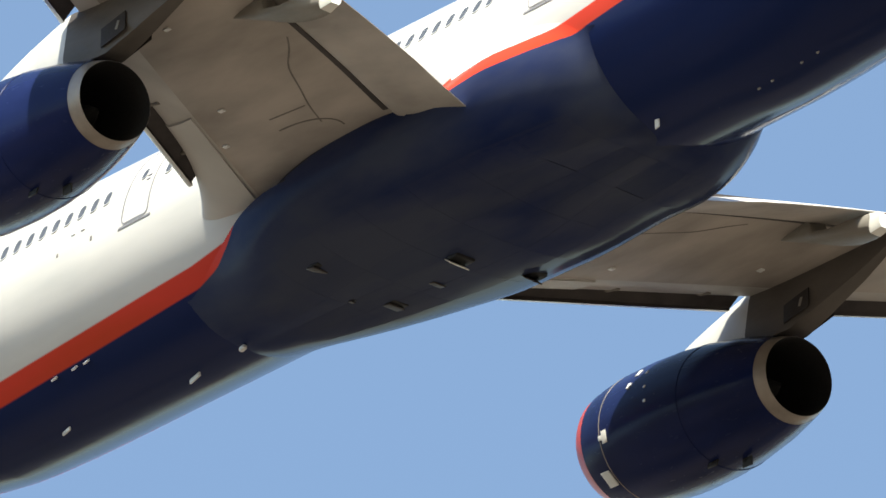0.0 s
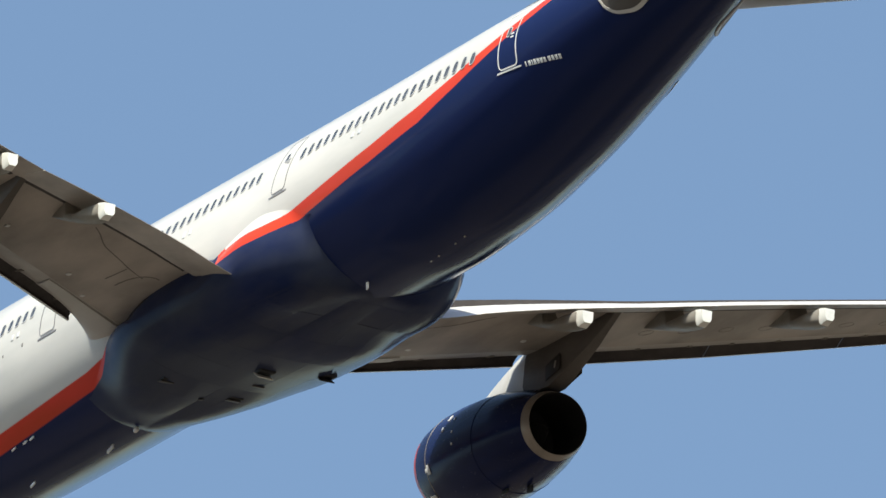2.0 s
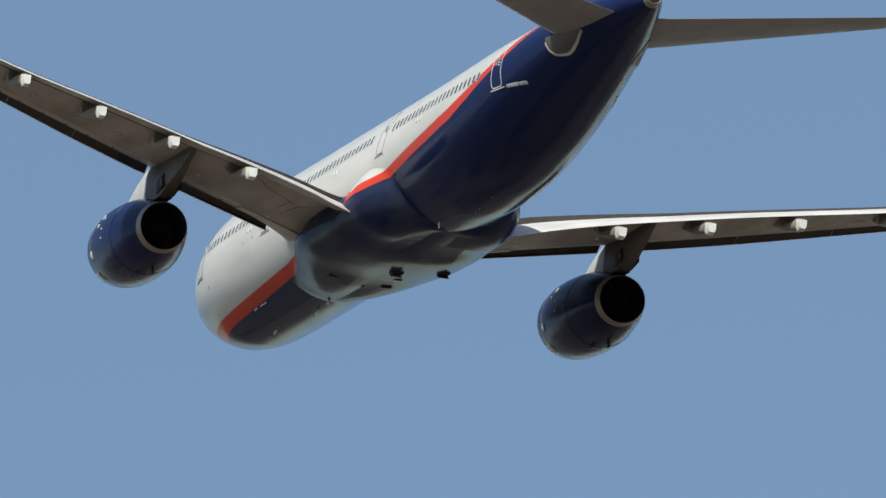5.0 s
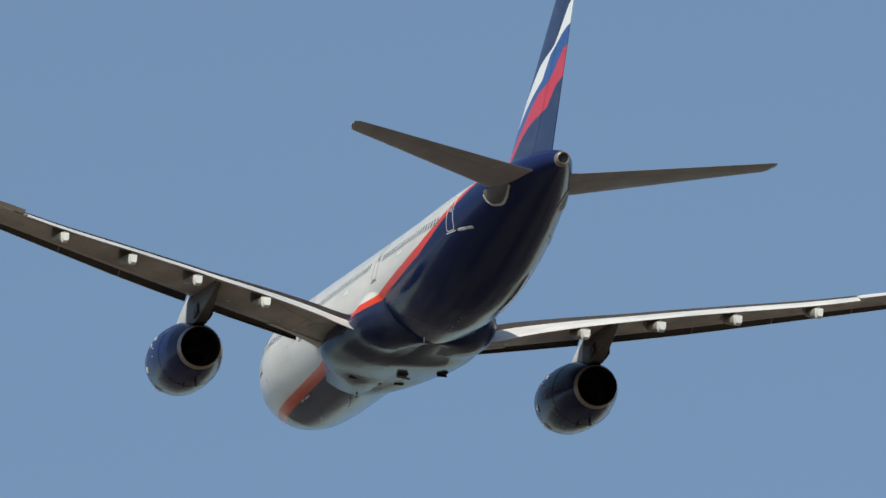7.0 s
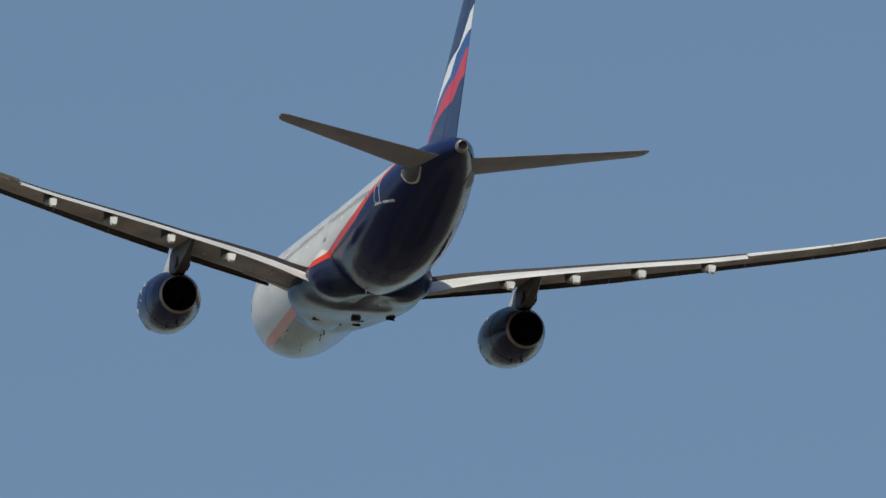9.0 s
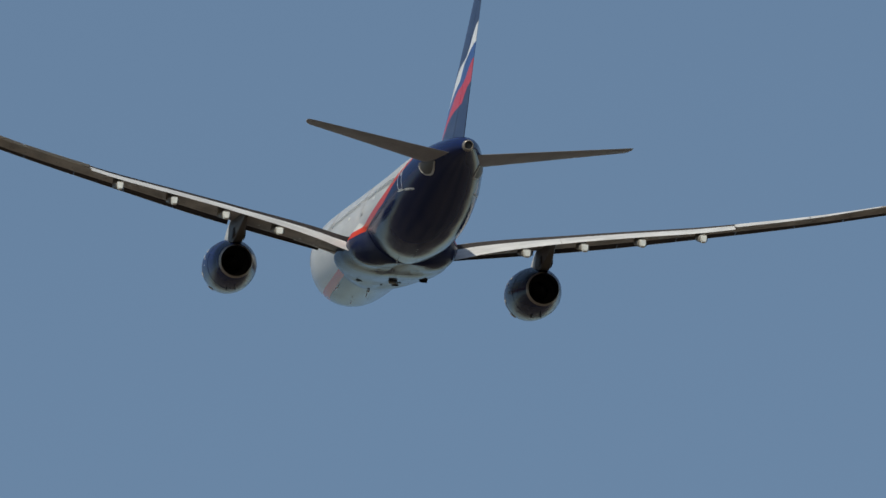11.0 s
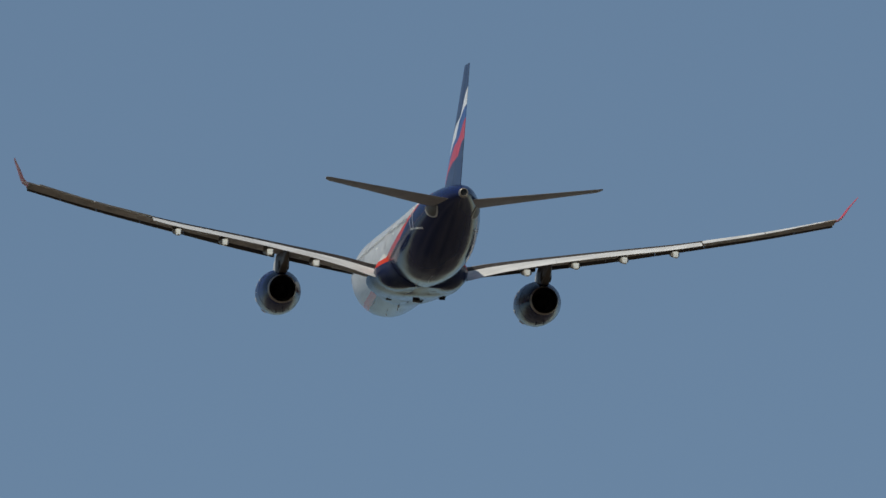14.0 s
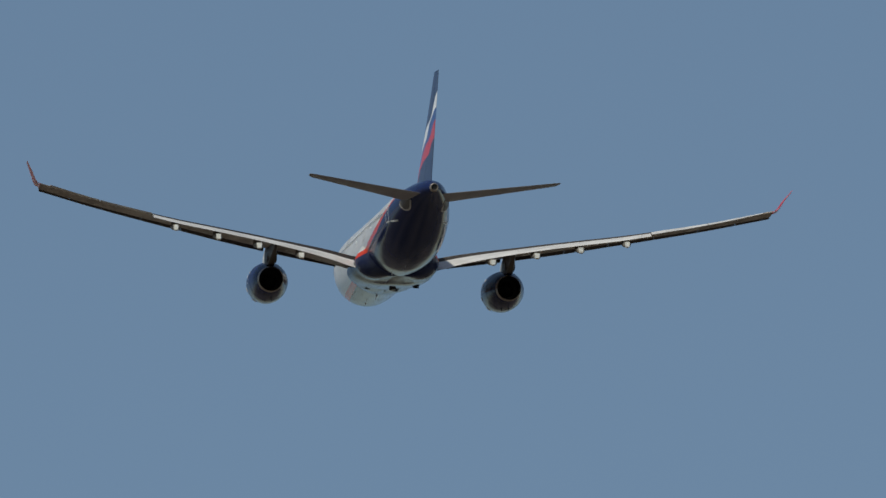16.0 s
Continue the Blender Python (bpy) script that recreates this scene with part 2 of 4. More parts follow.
def ground():
    """A flat plain; unseen hills far ahead are added to darken the mirrored horizon."""
    bm = bmesh.new()
    rings = [3, 30, 150, 600, 2000, 5000, 7500, 9000, 10500, 12500, 20000]
    n, prev = 96, None
    for r in rings:
        ring = []
        for i in range(n):
            a = 2 * math.pi * i / n
            ridge = 0.55 + 0.25 * math.sin(3 * a + 0.7) + 0.14 * math.sin(8 * a + 2.1) + 0.10 * math.sin(19 * a)
            ahead = max(0.0, math.sin(a)) ** 0.5
            rise = max(0.0, 1 - abs(r - 10500) / 4500) if r < 20000 else 0.0
            ring.append(bm.verts.new((r * math.cos(a), r * math.sin(a), UNSEEN_HILLS * ridge * ahead * rise)))
        if prev is None:
            bm.faces.new(ring)
        else:
            for i in range(n):
                bm.faces.new((prev[i], ring[i], ring[(i + 1) % n], prev[(i + 1) % n]))
        prev = ring
    me = bpy.data.meshes.new("ground")
    bm.to_mesh(me)
    me.materials.append(soil())
    tagged(new("ground", me), "dry grass plain with scrub, unseen hills added to darken reflections", "ground", kind="structure")


ground()


# ---------------------------------------------------------------- mesh tools
def curve(points):
    """A smooth curve through (x, y) pairs that does not overshoot."""
    pts = sorted(points)
    xs, ys = [p[0] for p in pts], [p[1] for p in pts]
    d = [(ys[i + 1] - ys[i]) / (xs[i + 1] - xs[i]) for i in range(len(xs) - 1)]
    m = [d[0]] + [0.0 if a * b <= 0 else 2 * a * b / (a + b) for a, b in zip(d, d[1:])] + [d[-1]]

    def at(x):
        x = min(max(x, xs[0]), xs[-1])
        i = max(k for k in range(len(xs) - 1) if xs[k] <= x) if x > xs[0] else 0
        h = xs[i + 1] - xs[i]
        s = (x - xs[i]) / h
        return ((2 * s**3 - 3 * s * s + 1) * ys[i] + (s**3 - 2 * s * s + s) * h * m[i] + (3 * s * s - 2 * s**3) * ys[i + 1] + (s**3 - s * s) * h * m[i + 1])

    return at


def part(name, bm, material, parent, label="", smooth=True, sharp=40):
    """Links a bmesh as one mesh object under its thing or part."""
    bmesh.ops.recalc_face_normals(bm, faces=bm.faces)
    me = bpy.data.meshes.new(name)
    if smooth:
        for f in bm.faces:
            f.smooth = True
        for e in bm.edges:
            if len(e.link_faces) == 2 and e.calc_face_angle(0) > radians(sharp):
                e.smooth = False
    bm.to_mesh(me)
    bm.free()
    for m in material if isinstance(material, (list, tuple)) else [material]:
        me.materials.append(m)
    ob = new(name, me)
    ob.parent = parent
    if label:
        tagged(ob, label)
    return ob


def placed(name, me, parent, m):
    """A repeat that shares its mesh, at a pose of its own."""
    ob = new(name, me)
    ob.parent = parent
    ob.matrix_basis = m
    return ob


def loft(rings, close=True, cap_first=True, cap_last=True, bm=None):
    bm = bm or bmesh.new()
    rows = [[bm.verts.new(p) for p in r] for r in rings]
    for a, b in zip(rows, rows[1:]):
        n = len(a)
        for i in range(n if close else n - 1):
            j = (i + 1) % n
            bm.faces.new((a[i], a[j], b[j], b[i]))
    if cap_first:
        bm.faces.new(rows[0][::-1])
    if cap_last:
        bm.faces.new(rows[-1])
    return bm


def box(size, m, bevel=0.0, bm=None):
    bm = bm or bmesh.new()
    made = bmesh.ops.create_cube(bm, size=1.0, matrix=m @ Matrix.Diagonal((*size, 1)))
    if bevel:
        bmesh.ops.bevel(bm, geom=list({e for v in made["verts"] for e in v.link_edges}), offset=bevel, segments=2, affect="EDGES", profile=0.5)
    return bm


def lerp(a, b, t):
    return a + (b - a) * t


# ---------------------------------------------------------------- the airliner
plane = tagged(new("airliner"), "twin-engine wide-body airliner, silver and dark blue with a red stripe, climbing", "airplane")

NOSE_Y, TAIL_Y = 25.3, -33.0
FUS = [  # y, top, bottom, half width
    (25.3, -0.92, -0.96, 0.02), (25.2, -0.52, -1.35, 0.42), (24.8, -0.08, -1.76, 0.90), (24.0, 0.48, -2.22, 1.46), (22.8, 1.29, -2.68, 2.02),
    (21.2, 1.99, -3.08, 2.46), (19.2, 2.36, -3.26, 2.72), (17.0, 2.44, -3.29, 2.82), (3.0, 2.25, -3.40, 2.82), (-10.5, 2.05, -3.52, 2.82),
    (-14.0, 2.02, -3.30, 2.79), (-18.0, 2.02, -2.68, 2.62), (-22.0, 1.98, -1.78, 2.31), (-26.0, 1.90, -0.86, 1.85), (-30.0, 1.68, -0.02, 1.16),
    (-32.2, 1.38, 0.34, 0.64), (-33.0, 1.17, 0.45, 0.36)]
F_TOP, F_BOT, F_W = (curve([(r[0], r[k]) for r in FUS]) for k in (1, 2, 3))


def skin(y, a, out=0.0):
    """A point on the fuselage skin; a: angle from starboard over the top, radians."""
    t, b, w = F_TOP(y), F_BOT(y), F_W(y)
    c, h = (t + b) / 2, (t - b) / 2
    return Vector(((w + out) * math.cos(a), y, c + (h + out) * math.sin(a)))


def skin_at(y, z, side, out=0.0):
    t, b = F_TOP(y), F_BOT(y)
    c, h = (t + b) / 2, (t - b) / 2
    a = math.asin(max(-1, min(1, (z - c) / h)))
    return skin(y, a if side > 0 else math.pi - a, out)


def fuselage():
    ys = sorted({r[0] for r in FUS} | {NOSE_Y - 8 * (i / 14) ** 1.7 for i in range(15)} | {17 - i * 1.0 for i in range(28)} | {-11 - i * 0.7 for i in range(31)}, reverse=True)
    rings = [[skin(y, 2 * math.pi * i / 72) for i in range(72)] for y in ys]
    return part("fuselage", loft(rings), PAINT, plane, "silver upper body, dark blue belly, rising red-orange stripe")


body = fuselage()

FAIR_W = curve([(9.2, 0.9), (8.6, 1.8), (8.0, 2.3), (7.0, 2.76), (5.5, 3.06), (3, 3.24), (-1, 3.30), (-3.5, 3.26), (-5.5, 2.88), (-7.0, 2.62), (-7.7, 2.48), (-8.0, 2.30), (-8.3, 1.7)])
FAIR_B = curve([(9.4, -3.15), (8.6, -3.31), (7.0, -3.38), (5.5, -3.43), (2, -3.56), (-0.3, -3.66), (-2.0, -3.70), (-4.5, -3.60), (-6.5, -3.53), (-7.6, -3.48), (-8.0, -3.40), (-8.4, -3.2)])
FAIR_T = curve([(8.6, -2.75), (7.0, -2.25), (5.0, -1.60), (3, -1.05), (0, -0.80), (-3, -1.25), (-5, -1.42), (-7.7, -1.55), (-8.0, -1.65), (-8.3, -2.1)])


SHELF = curve([(-2, 0.50), (-3.8, 0.47), (-5, 0.40), (-6.3, 0.25), (-7.4, 0.09), (-7.7, 0.03), (-8.0, -0.03), (-8.3, -0.25)])
EDGE = curve([(-2, 4), (-3.5, 5), (-5.5, 8), (-7.0, 13), (-7.7, 20), (-8.3, 22)])
CORNER = curve([(-0.5, 0.3), (-2, 0.44), (-3.8, 0.58), (-5, 0.66), (-6.0, 0.61), (-7.0, 0.43), (-7.6, 0.26), (-8.0, 0.04), (-8.3, -0.25)])


def aft_point(y, a, out):
    """The section behind the wing: the body's own round, thickened below the shelf."""
    t, bot, w = F_TOP(y), F_BOT(y), F_W(y)
    c, h = (t + bot) / 2, (t - bot) / 2
    edge = radians(EDGE(y))
    a = a % (2 * math.pi)
    if a < math.pi:      # closed inside the body
        return Vector((0.85 * w * math.cos(a) * math.cos(edge), y, c - h * math.sin(edge) - 0.25))
    k = edge + (math.pi - 2 * edge) * (a - math.pi) / math.pi
    down = min(k, math.pi - k) - edge
    swell = min(1.0, down / radians(15))
    low = min(1.0, down / radians(70))
    low = low * low * (3 - 2 * low)
    corner = math.sin(math.pi * max(0.0, min(1.0, (down - radians(3)) / radians(67))) ** 0.85) ** 1.3
    r = 0.015 + out + CORNER(y) * corner + lerp(SHELF(y), bot - FAIR_B(y), low) * swell
    return Vector((-(w + r) * math.cos(k), y, c - (h + r) * math.sin(k)))


FRONT = curve([(2.0, 0.16), (4.0, 0.12), (6.0, 0.07), (7.5, 0.045), (8.4, 0.03), (8.8, 0.012), (9.2, -0.04)])


FLANK = curve([(2.0, 0.42), (4.0, 0.38), (5.5, 0.29), (7.0, 0.17), (8.2, 0.05), (9.2, 0.0)])


def front_point(y, a, out):
    """The section ahead of the wing: the body's own round, slightly thickened."""
    t, bot, w = F_TOP(y), F_BOT(y), F_W(y)
    c, h = (t + bot) / 2, (t - bot) / 2
    edge = math.asin(max(-1.0, min(1.0, (c - FAIR_T(y)) / h)))
    a = a % (2 * math.pi)
    if a < math.pi:
        return Vector((0.8 * w * math.cos(a) * math.cos(edge), y, c - 0.9 * h * math.sin(edge)))
    k = edge + (math.pi - 2 * edge) * (a - math.pi) / math.pi
    down = min(k, math.pi - k) - edge
    corner = math.sin(math.pi * max(0.0, min(1.0, down / (math.pi / 2 - edge)))) ** 1.2
    r = out + FRONT(y) * (0.3 + 0.7 * math.sin(min(1.0, down / radians(14)) * math.pi / 2)) + FLANK(y) * corner
    return Vector((-(w + r) * math.cos(k), y, c - (h + r) * math.sin(k)))


def fair_point(y, a, out=0.0):
    w, b, t = FAIR_W(y) + out, FAIR_B(y) - out, FAIR_T(y) + out
    c, h = (b + t) / 2, (t - b) / 2
    ca, sa = math.cos(a), math.sin(a)
    s = max(0.0, min(1.0, (y - 1.0) / 5.5))
    e = lerp(0.8, 1.06, s * s * (3 - 2 * s))
    p = Vector((w * math.copysign(abs(ca) ** e, ca), y, c + h * math.copysign(abs(sa) ** e, sa)))
    if y > 2.0:        # ahead of the wing it hugs the body
        s = min(1.0, (y - 2.0) / 5.5)
        p = p.lerp(front_point(y, a, out), s * s * (3 - 2 * s))
    if y < -0.5:       # behind the wing a shelf that draws in to the body
        s = min(1.0, (-0.5 - y) / 5.0)
        p = p.lerp(aft_point(y, a, out), s * s * (3 - 2 * s))
    return p


def belly_fairing():
    ys = [9.2 - 16.8 * i / 40 for i in range(41)] + [-7.75, -7.88, -8.0, -8.15, -8.3]
    rings = [[fair_point(y, 2 * math.pi * i / 108) for i in range(108)] for y in ys]
    return part("belly_fairing", loft(rings), FAIRING_PAINT, plane, "dark blue wing-root belly fairing with faint panels")


fairing = belly_fairing()

# ---- wings
Z_LE = curve([(0, -1.55), (3, -1.28), (9.8, -0.62), (17.7, 0.36), (24, 1.22), (28.8, 2.02)])
Z_TE = curve([(0, -2.1), (3, -1.85), (5, -1.40), (7.5, -0.95), (10.9, -0.46), (14.2, -0.08), (17.7, 0.30), (21, 0.80), (24, 1.30), (28.8, 2.32)])
THICK = curve([(0, 0.14), (3, 0.135), (9.8, 0.112), (28.8, 0.098)])


def le(x):
    return 6.6 - 0.623 * (x - 2.8)


def te(x):
    if x < 9.8:
        return -3.6 - 0.17 * (x - 3.0)
    return -4.756 - 0.389 * (x - 9.8)


def foil(c, top):
    """Height of the section at chord fraction c, per unit of thickness 1."""
    t = 5 * (0.2969 * math.sqrt(max(c, 0)) - 0.1260 * c - 0.3516 * c * c + 0.2843 * c**3 - 0.1015 * c**4)
    camber = 0.10 * math.sin(math.pi * c**1.6)
    if top and c > 0.3:      # gently falling behind the crest, then steeper to the rear edge
        return 0.004 + (lerp(0.304, 0.190, (c - 0.3) / 0.48) if c < 0.78 else 0.190 * (1 - c) / 0.22)
    return (t * 0.52 + camber if top else -t * 0.48 + camber * 0.4) + (0.004 if top else -0.004)


def wing_point(side, x, c, top, lift=0.0):
    y = lerp(le(x), te(x), c)
    ch = le(x) - te(x)
    z = lerp(Z_LE(x), Z_TE(x), c) + foil(c, top) * THICK(x) * ch + lift
    return Vector((side * x, y, z))


def section(side, x, c0, c1, n=14, blunt=0.0):
    """A closed ring of the section between two chord fractions."""
    up = [wing_point(side, x, lerp(c1, c0, (i / n) ** 1.0 if c0 > 0.02 else 1 - (1 - i / n) ** 1.8), True) for i in range(n + 1)]
    low = [wing_point(side, x, lerp(c0, c1, i / n if c0 > 0.02 else (i / n) ** 1.8), False) for i in range(n + 1)]
    if 0.02 < c0 < 0.1:      # rounded nose of the fixed leading edge
        a, b = up[-1], low[0]
        mid = (a + b) / 2
        r = (a - b).length / 2
        nose = [mid + (a - b) / 2 * math.cos(k) + Vector((0, 0.85 * r * math.sin(k), 0)) for k in (0.4, 0.8, 1.2, 1.57, 1.95, 2.35, 2.75)]
        return up + nose + low
    return up + low[1:]


FLAP_IN, FLAP_MID, FLAP_OUT = 3.15, 9.6, 19.6
HINGE = 0.80


def flap(side, x0, x1, parent, name):
    rings = []
    drop = radians(12)
    for i in range(9):
        x = lerp(x0, x1, i / 8)
        ch = le(x) - te(x)
        fc = ch * 0.315
        a = wing_point(side, x, HINGE, False)
        b = wing_point(side, x, HINGE, True)
        root = Vector((side * x, a.y + 0.040 * ch, a.z - 0.004 * ch + 0.015))
        slope = math.atan2(Z_LE(x) - Z_TE(x), ch) + drop
        ring = []
        n = 12
        for k in range(n + 1):
            c = 1 - (1 - (1 - k / n)) ** 1.0
            ring.append((c, 0.066 * math.sqrt(c) * (1 - c) * 2.1 + 0.003 + 0.02 * math.sin(math.pi * c)))
        for k in range(1, n):
            c = k / n
            ring.append((c, -0.055 * math.sqrt(c) * (1 - c) * 1.9 - 0.003 + 0.02 * math.sin(math.pi * c)))
        ring.append((1, -0.003))
        rings.append([root + Vector((0, -fc * c * math.cos(slope) - fc * z * math.sin(slope), fc * (z * math.cos(slope) - c * math.sin(slope)))) for c, z in ring])
    bm = loft(rings)
    k = len(rings[0])
    for i, f in enumerate(list(bm.faces)[:k * 8]):
        if i % k >= 12:
            f.material_index = 1
    return part(name, bm, [FLAP_GREY, WING_GREY], parent, "lowered flap, pale above and grey below")


def slat(side, x0, x1, parent):
    rings = []
    for i in range(7):
        x = lerp(x0, x1, i / 6)
        ch = le(x) - te(x)
        tk = THICK(x)
        turn = radians(17)
        sc = min(0.14, 0.85 / ch)
        pts = []
        for k in range(9):
            c = sc * (1 - k / 8) ** 1.8
            pts.append((c, foil(c, True) * tk))
        for k in range(1, 4):
            c = 0.022 * (k / 3)
            pts.append((c, foil(c, False) * tk))
        for k in range(6, 0, -1):       # hollow back, ring places 12 to 17
            c = min(sc * (1 - k / 7) + 0.008, sc * 0.99)
            pts.append((c, foil(c, True) * tk - 0.13 * sc * (k / 6) ** 0.6 - 0.002))
        rings.append([])
        piv = (sc, foil(sc, True) * tk)
        for c, z in pts:
            dc, dz = c - piv[0], z - piv[1]
            # nose turns down about the rear edge, then the slat slides forward and down
            c2 = piv[0] + dc * math.cos(turn) - dz * math.sin(turn) - 0.34 * sc
            z2 = piv[1] + dz * math.cos(turn) + dc * math.sin(turn) - 0.10 * sc
            rings[-1].append(Vector((side * x, le(x) - c2 * ch, lerp(Z_LE(x), Z_TE(x), c2) + z2 * ch)))
    bm = loft(rings, cap_first=False, cap_last=False)
    bm.faces.ensure_lookup_table()
    n = len(rings[0])
    # hollow back darkened: primer, plus the shade of the slat gap
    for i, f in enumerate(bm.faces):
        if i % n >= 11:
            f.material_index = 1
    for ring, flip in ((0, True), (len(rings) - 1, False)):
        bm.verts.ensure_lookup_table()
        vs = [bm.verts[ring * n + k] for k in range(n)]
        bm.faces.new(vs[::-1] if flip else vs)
    return part("slat", bm, [SLAT_METAL, DARK_BAY_GAP], parent, "extended slat, pale outside, back darkened for primer and shade")


SLATS = [(3.85, 8.9), (9.95, 13.6), (13.62, 16.9), (16.92, 20.2), (20.22, 23.5), (23.52, 26.2), (26.22, 28.75)]


def wing(side):
    xs = [2.0 + 26.8 * i / 40 for i in range(41)]
    rings = [section(side, x, 0.06, HINGE if x < FLAP_OUT else 0.76, 20) for x in xs]
    bm = loft(rings)
    k = len(rings[0])
    # rear face above the flaps darkened: seal colour, plus gap shade
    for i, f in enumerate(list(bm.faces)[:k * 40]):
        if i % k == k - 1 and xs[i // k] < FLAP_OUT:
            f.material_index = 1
        elif 17 <= i % k <= 30:
            f.material_index = 2
    w = part("wing", bm, [WING_GREY, DARK_BAY_GAP, LEADING_EDGE], plane, "swept grey wing, slats and flaps out")
    flap(side, FLAP_IN, FLAP_MID, w, "inner_flap")
    flap(side, FLAP_MID + 0.02, FLAP_OUT, w, "outer_flap")
    for x0, x1 in SLATS:
        slat(side, x0, x1, w)
    for x0, x1 in ((19.7, 23.9), (23.98, 28.0)):
        rings = []
        for i in range(6):
            x = lerp(x0, x1, i / 5)
            p = wing_point(side, x, 0.765, True)
            turn = Matrix.Translation(p) @ Matrix.Rotation(radians(10 if side > 0 else 0), 4, "X") @ Matrix.Translation(-p)
            rings.append([turn @ v for v in section(side, x, 0.765, 0.998, 6)])
        part("aileron", loft(rings), FLAP_GREY, w, "pale aileron, drooped on the starboard wing only")
    # tip cap and winglet
    rings = []
    for k, (x, y0, ch, z) in enumerate(((28.8, -9.6, 2.55, 2.17), (29.05, -9.95, 2.35, 2.28), (29.25, -10.45, 2.0, 2.5), (29.55, -11.4, 1.55, 3.05), (29.90, -12.8, 1.0, 3.50), (30.02, -13.3, 0.75, 3.70))):
        rings.append([Vector((side * (x + (0.06 * ch * s if k else 0)), y0 - ch * c, z + (0 if k else 0.045 * ch * s))) for c, s in
                      ((0, 0), (0.08, 0.7), (0.3, 1), (0.65, 0.7), (1, 0.05), (1, -0.05), (0.65, -0.5), (0.3, -0.8), (0.08, -0.6))])
    part("winglet", loft(rings), WINGLET_RED, w, "red upswept winglet")
    return w


FAIRINGS = [(7.55, -5.00, -1.90, 3.9, 0.36), (10.95, -5.72, -1.33, 4.0, 0.34), (14.28, -6.90, -0.88, 3.8, 0.32), (17.77, -8.32, -0.44, 3.5, 0.30)]


def flap_fairing(side, x, y, z, length, r, parent):
    """A canoe under the flap track, cut square behind."""
    rings = []
    n = 18
    for i in range(15):
        s = i / 14
        yy = y + length * s
        c = max(0.0, min(1.0, (te(x) - le(x)) and (le(x) - yy) / (le(x) - te(x))))
        keel = z - 0.24
        zz = lerp(keel, wing_point(side, x, min(c, 0.78), False).z - 0.02, s**1.5)
        top = max(zz + 0.25, (wing_point(side, x, min(c, 0.78), False).z + 0.12) if c < 0.78 else z + 0.26)
        w = r * (0.66 + 0.49 * math.sin(math.pi * min(1, s * 1.3) ** 0.8)) * (1 - s**3) + 0.01
        cz, h = (zz + top) / 2, (top - zz) / 2
        e = 0.72
        ring = []
        for k in range(n):
            ca, sa = math.cos(2 * math.pi * k / n), math.sin(2 * math.pi * k / n)
            ring.append(Vector((side * x + w * math.copysign(abs(ca) ** e, ca), yy, cz + h * math.copysign(abs(sa) ** e, sa))))
        rings.append(ring)
    ob = part("flap_fairing", loft(rings), FAIRING_GREY, parent, "grey flap-track fairing darkened for shade, square end sunlit-pale")
    # the tail cone is coloured as a sunlit face
    bm = bmesh.new()
    w, zb, zt = r * 0.64, z - 0.27, z + 0.20
    ring0 = [Vector((side * x + sx * w, y + 0.02, zz)) for sx, zz in ((-1, zt), (1, zt), (0.92, zb + 0.12), (0.6, zb), (-0.6, zb), (-0.92, zb + 0.12))]
    ring1 = [p + Vector((-(p.x - side * x) * 0.25, -0.34 - 0.12 * (z - p.z), (z - p.z) * 0.22)) for p in ring0]
    loft([ring0, ring1], bm=bm)
    part("fairing_tail", bm, FAIRING_TIP, ob, "blunt tail cone coloured near white for sunlight")


wings = {side: wing(side) for side in (-1, 1)}
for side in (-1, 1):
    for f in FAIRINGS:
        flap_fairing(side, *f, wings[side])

# ---- engines
ENG_X, ENG_Y, ENG_Z = 9.42, 0.60, -3.31


def ring_at(y, r, n=48, z=0.0):
    return [Vector((r * math.cos(2 * math.pi * i / n), y, z + r * math.sin(2 * math.pi * i / n))) for i in range(n)]


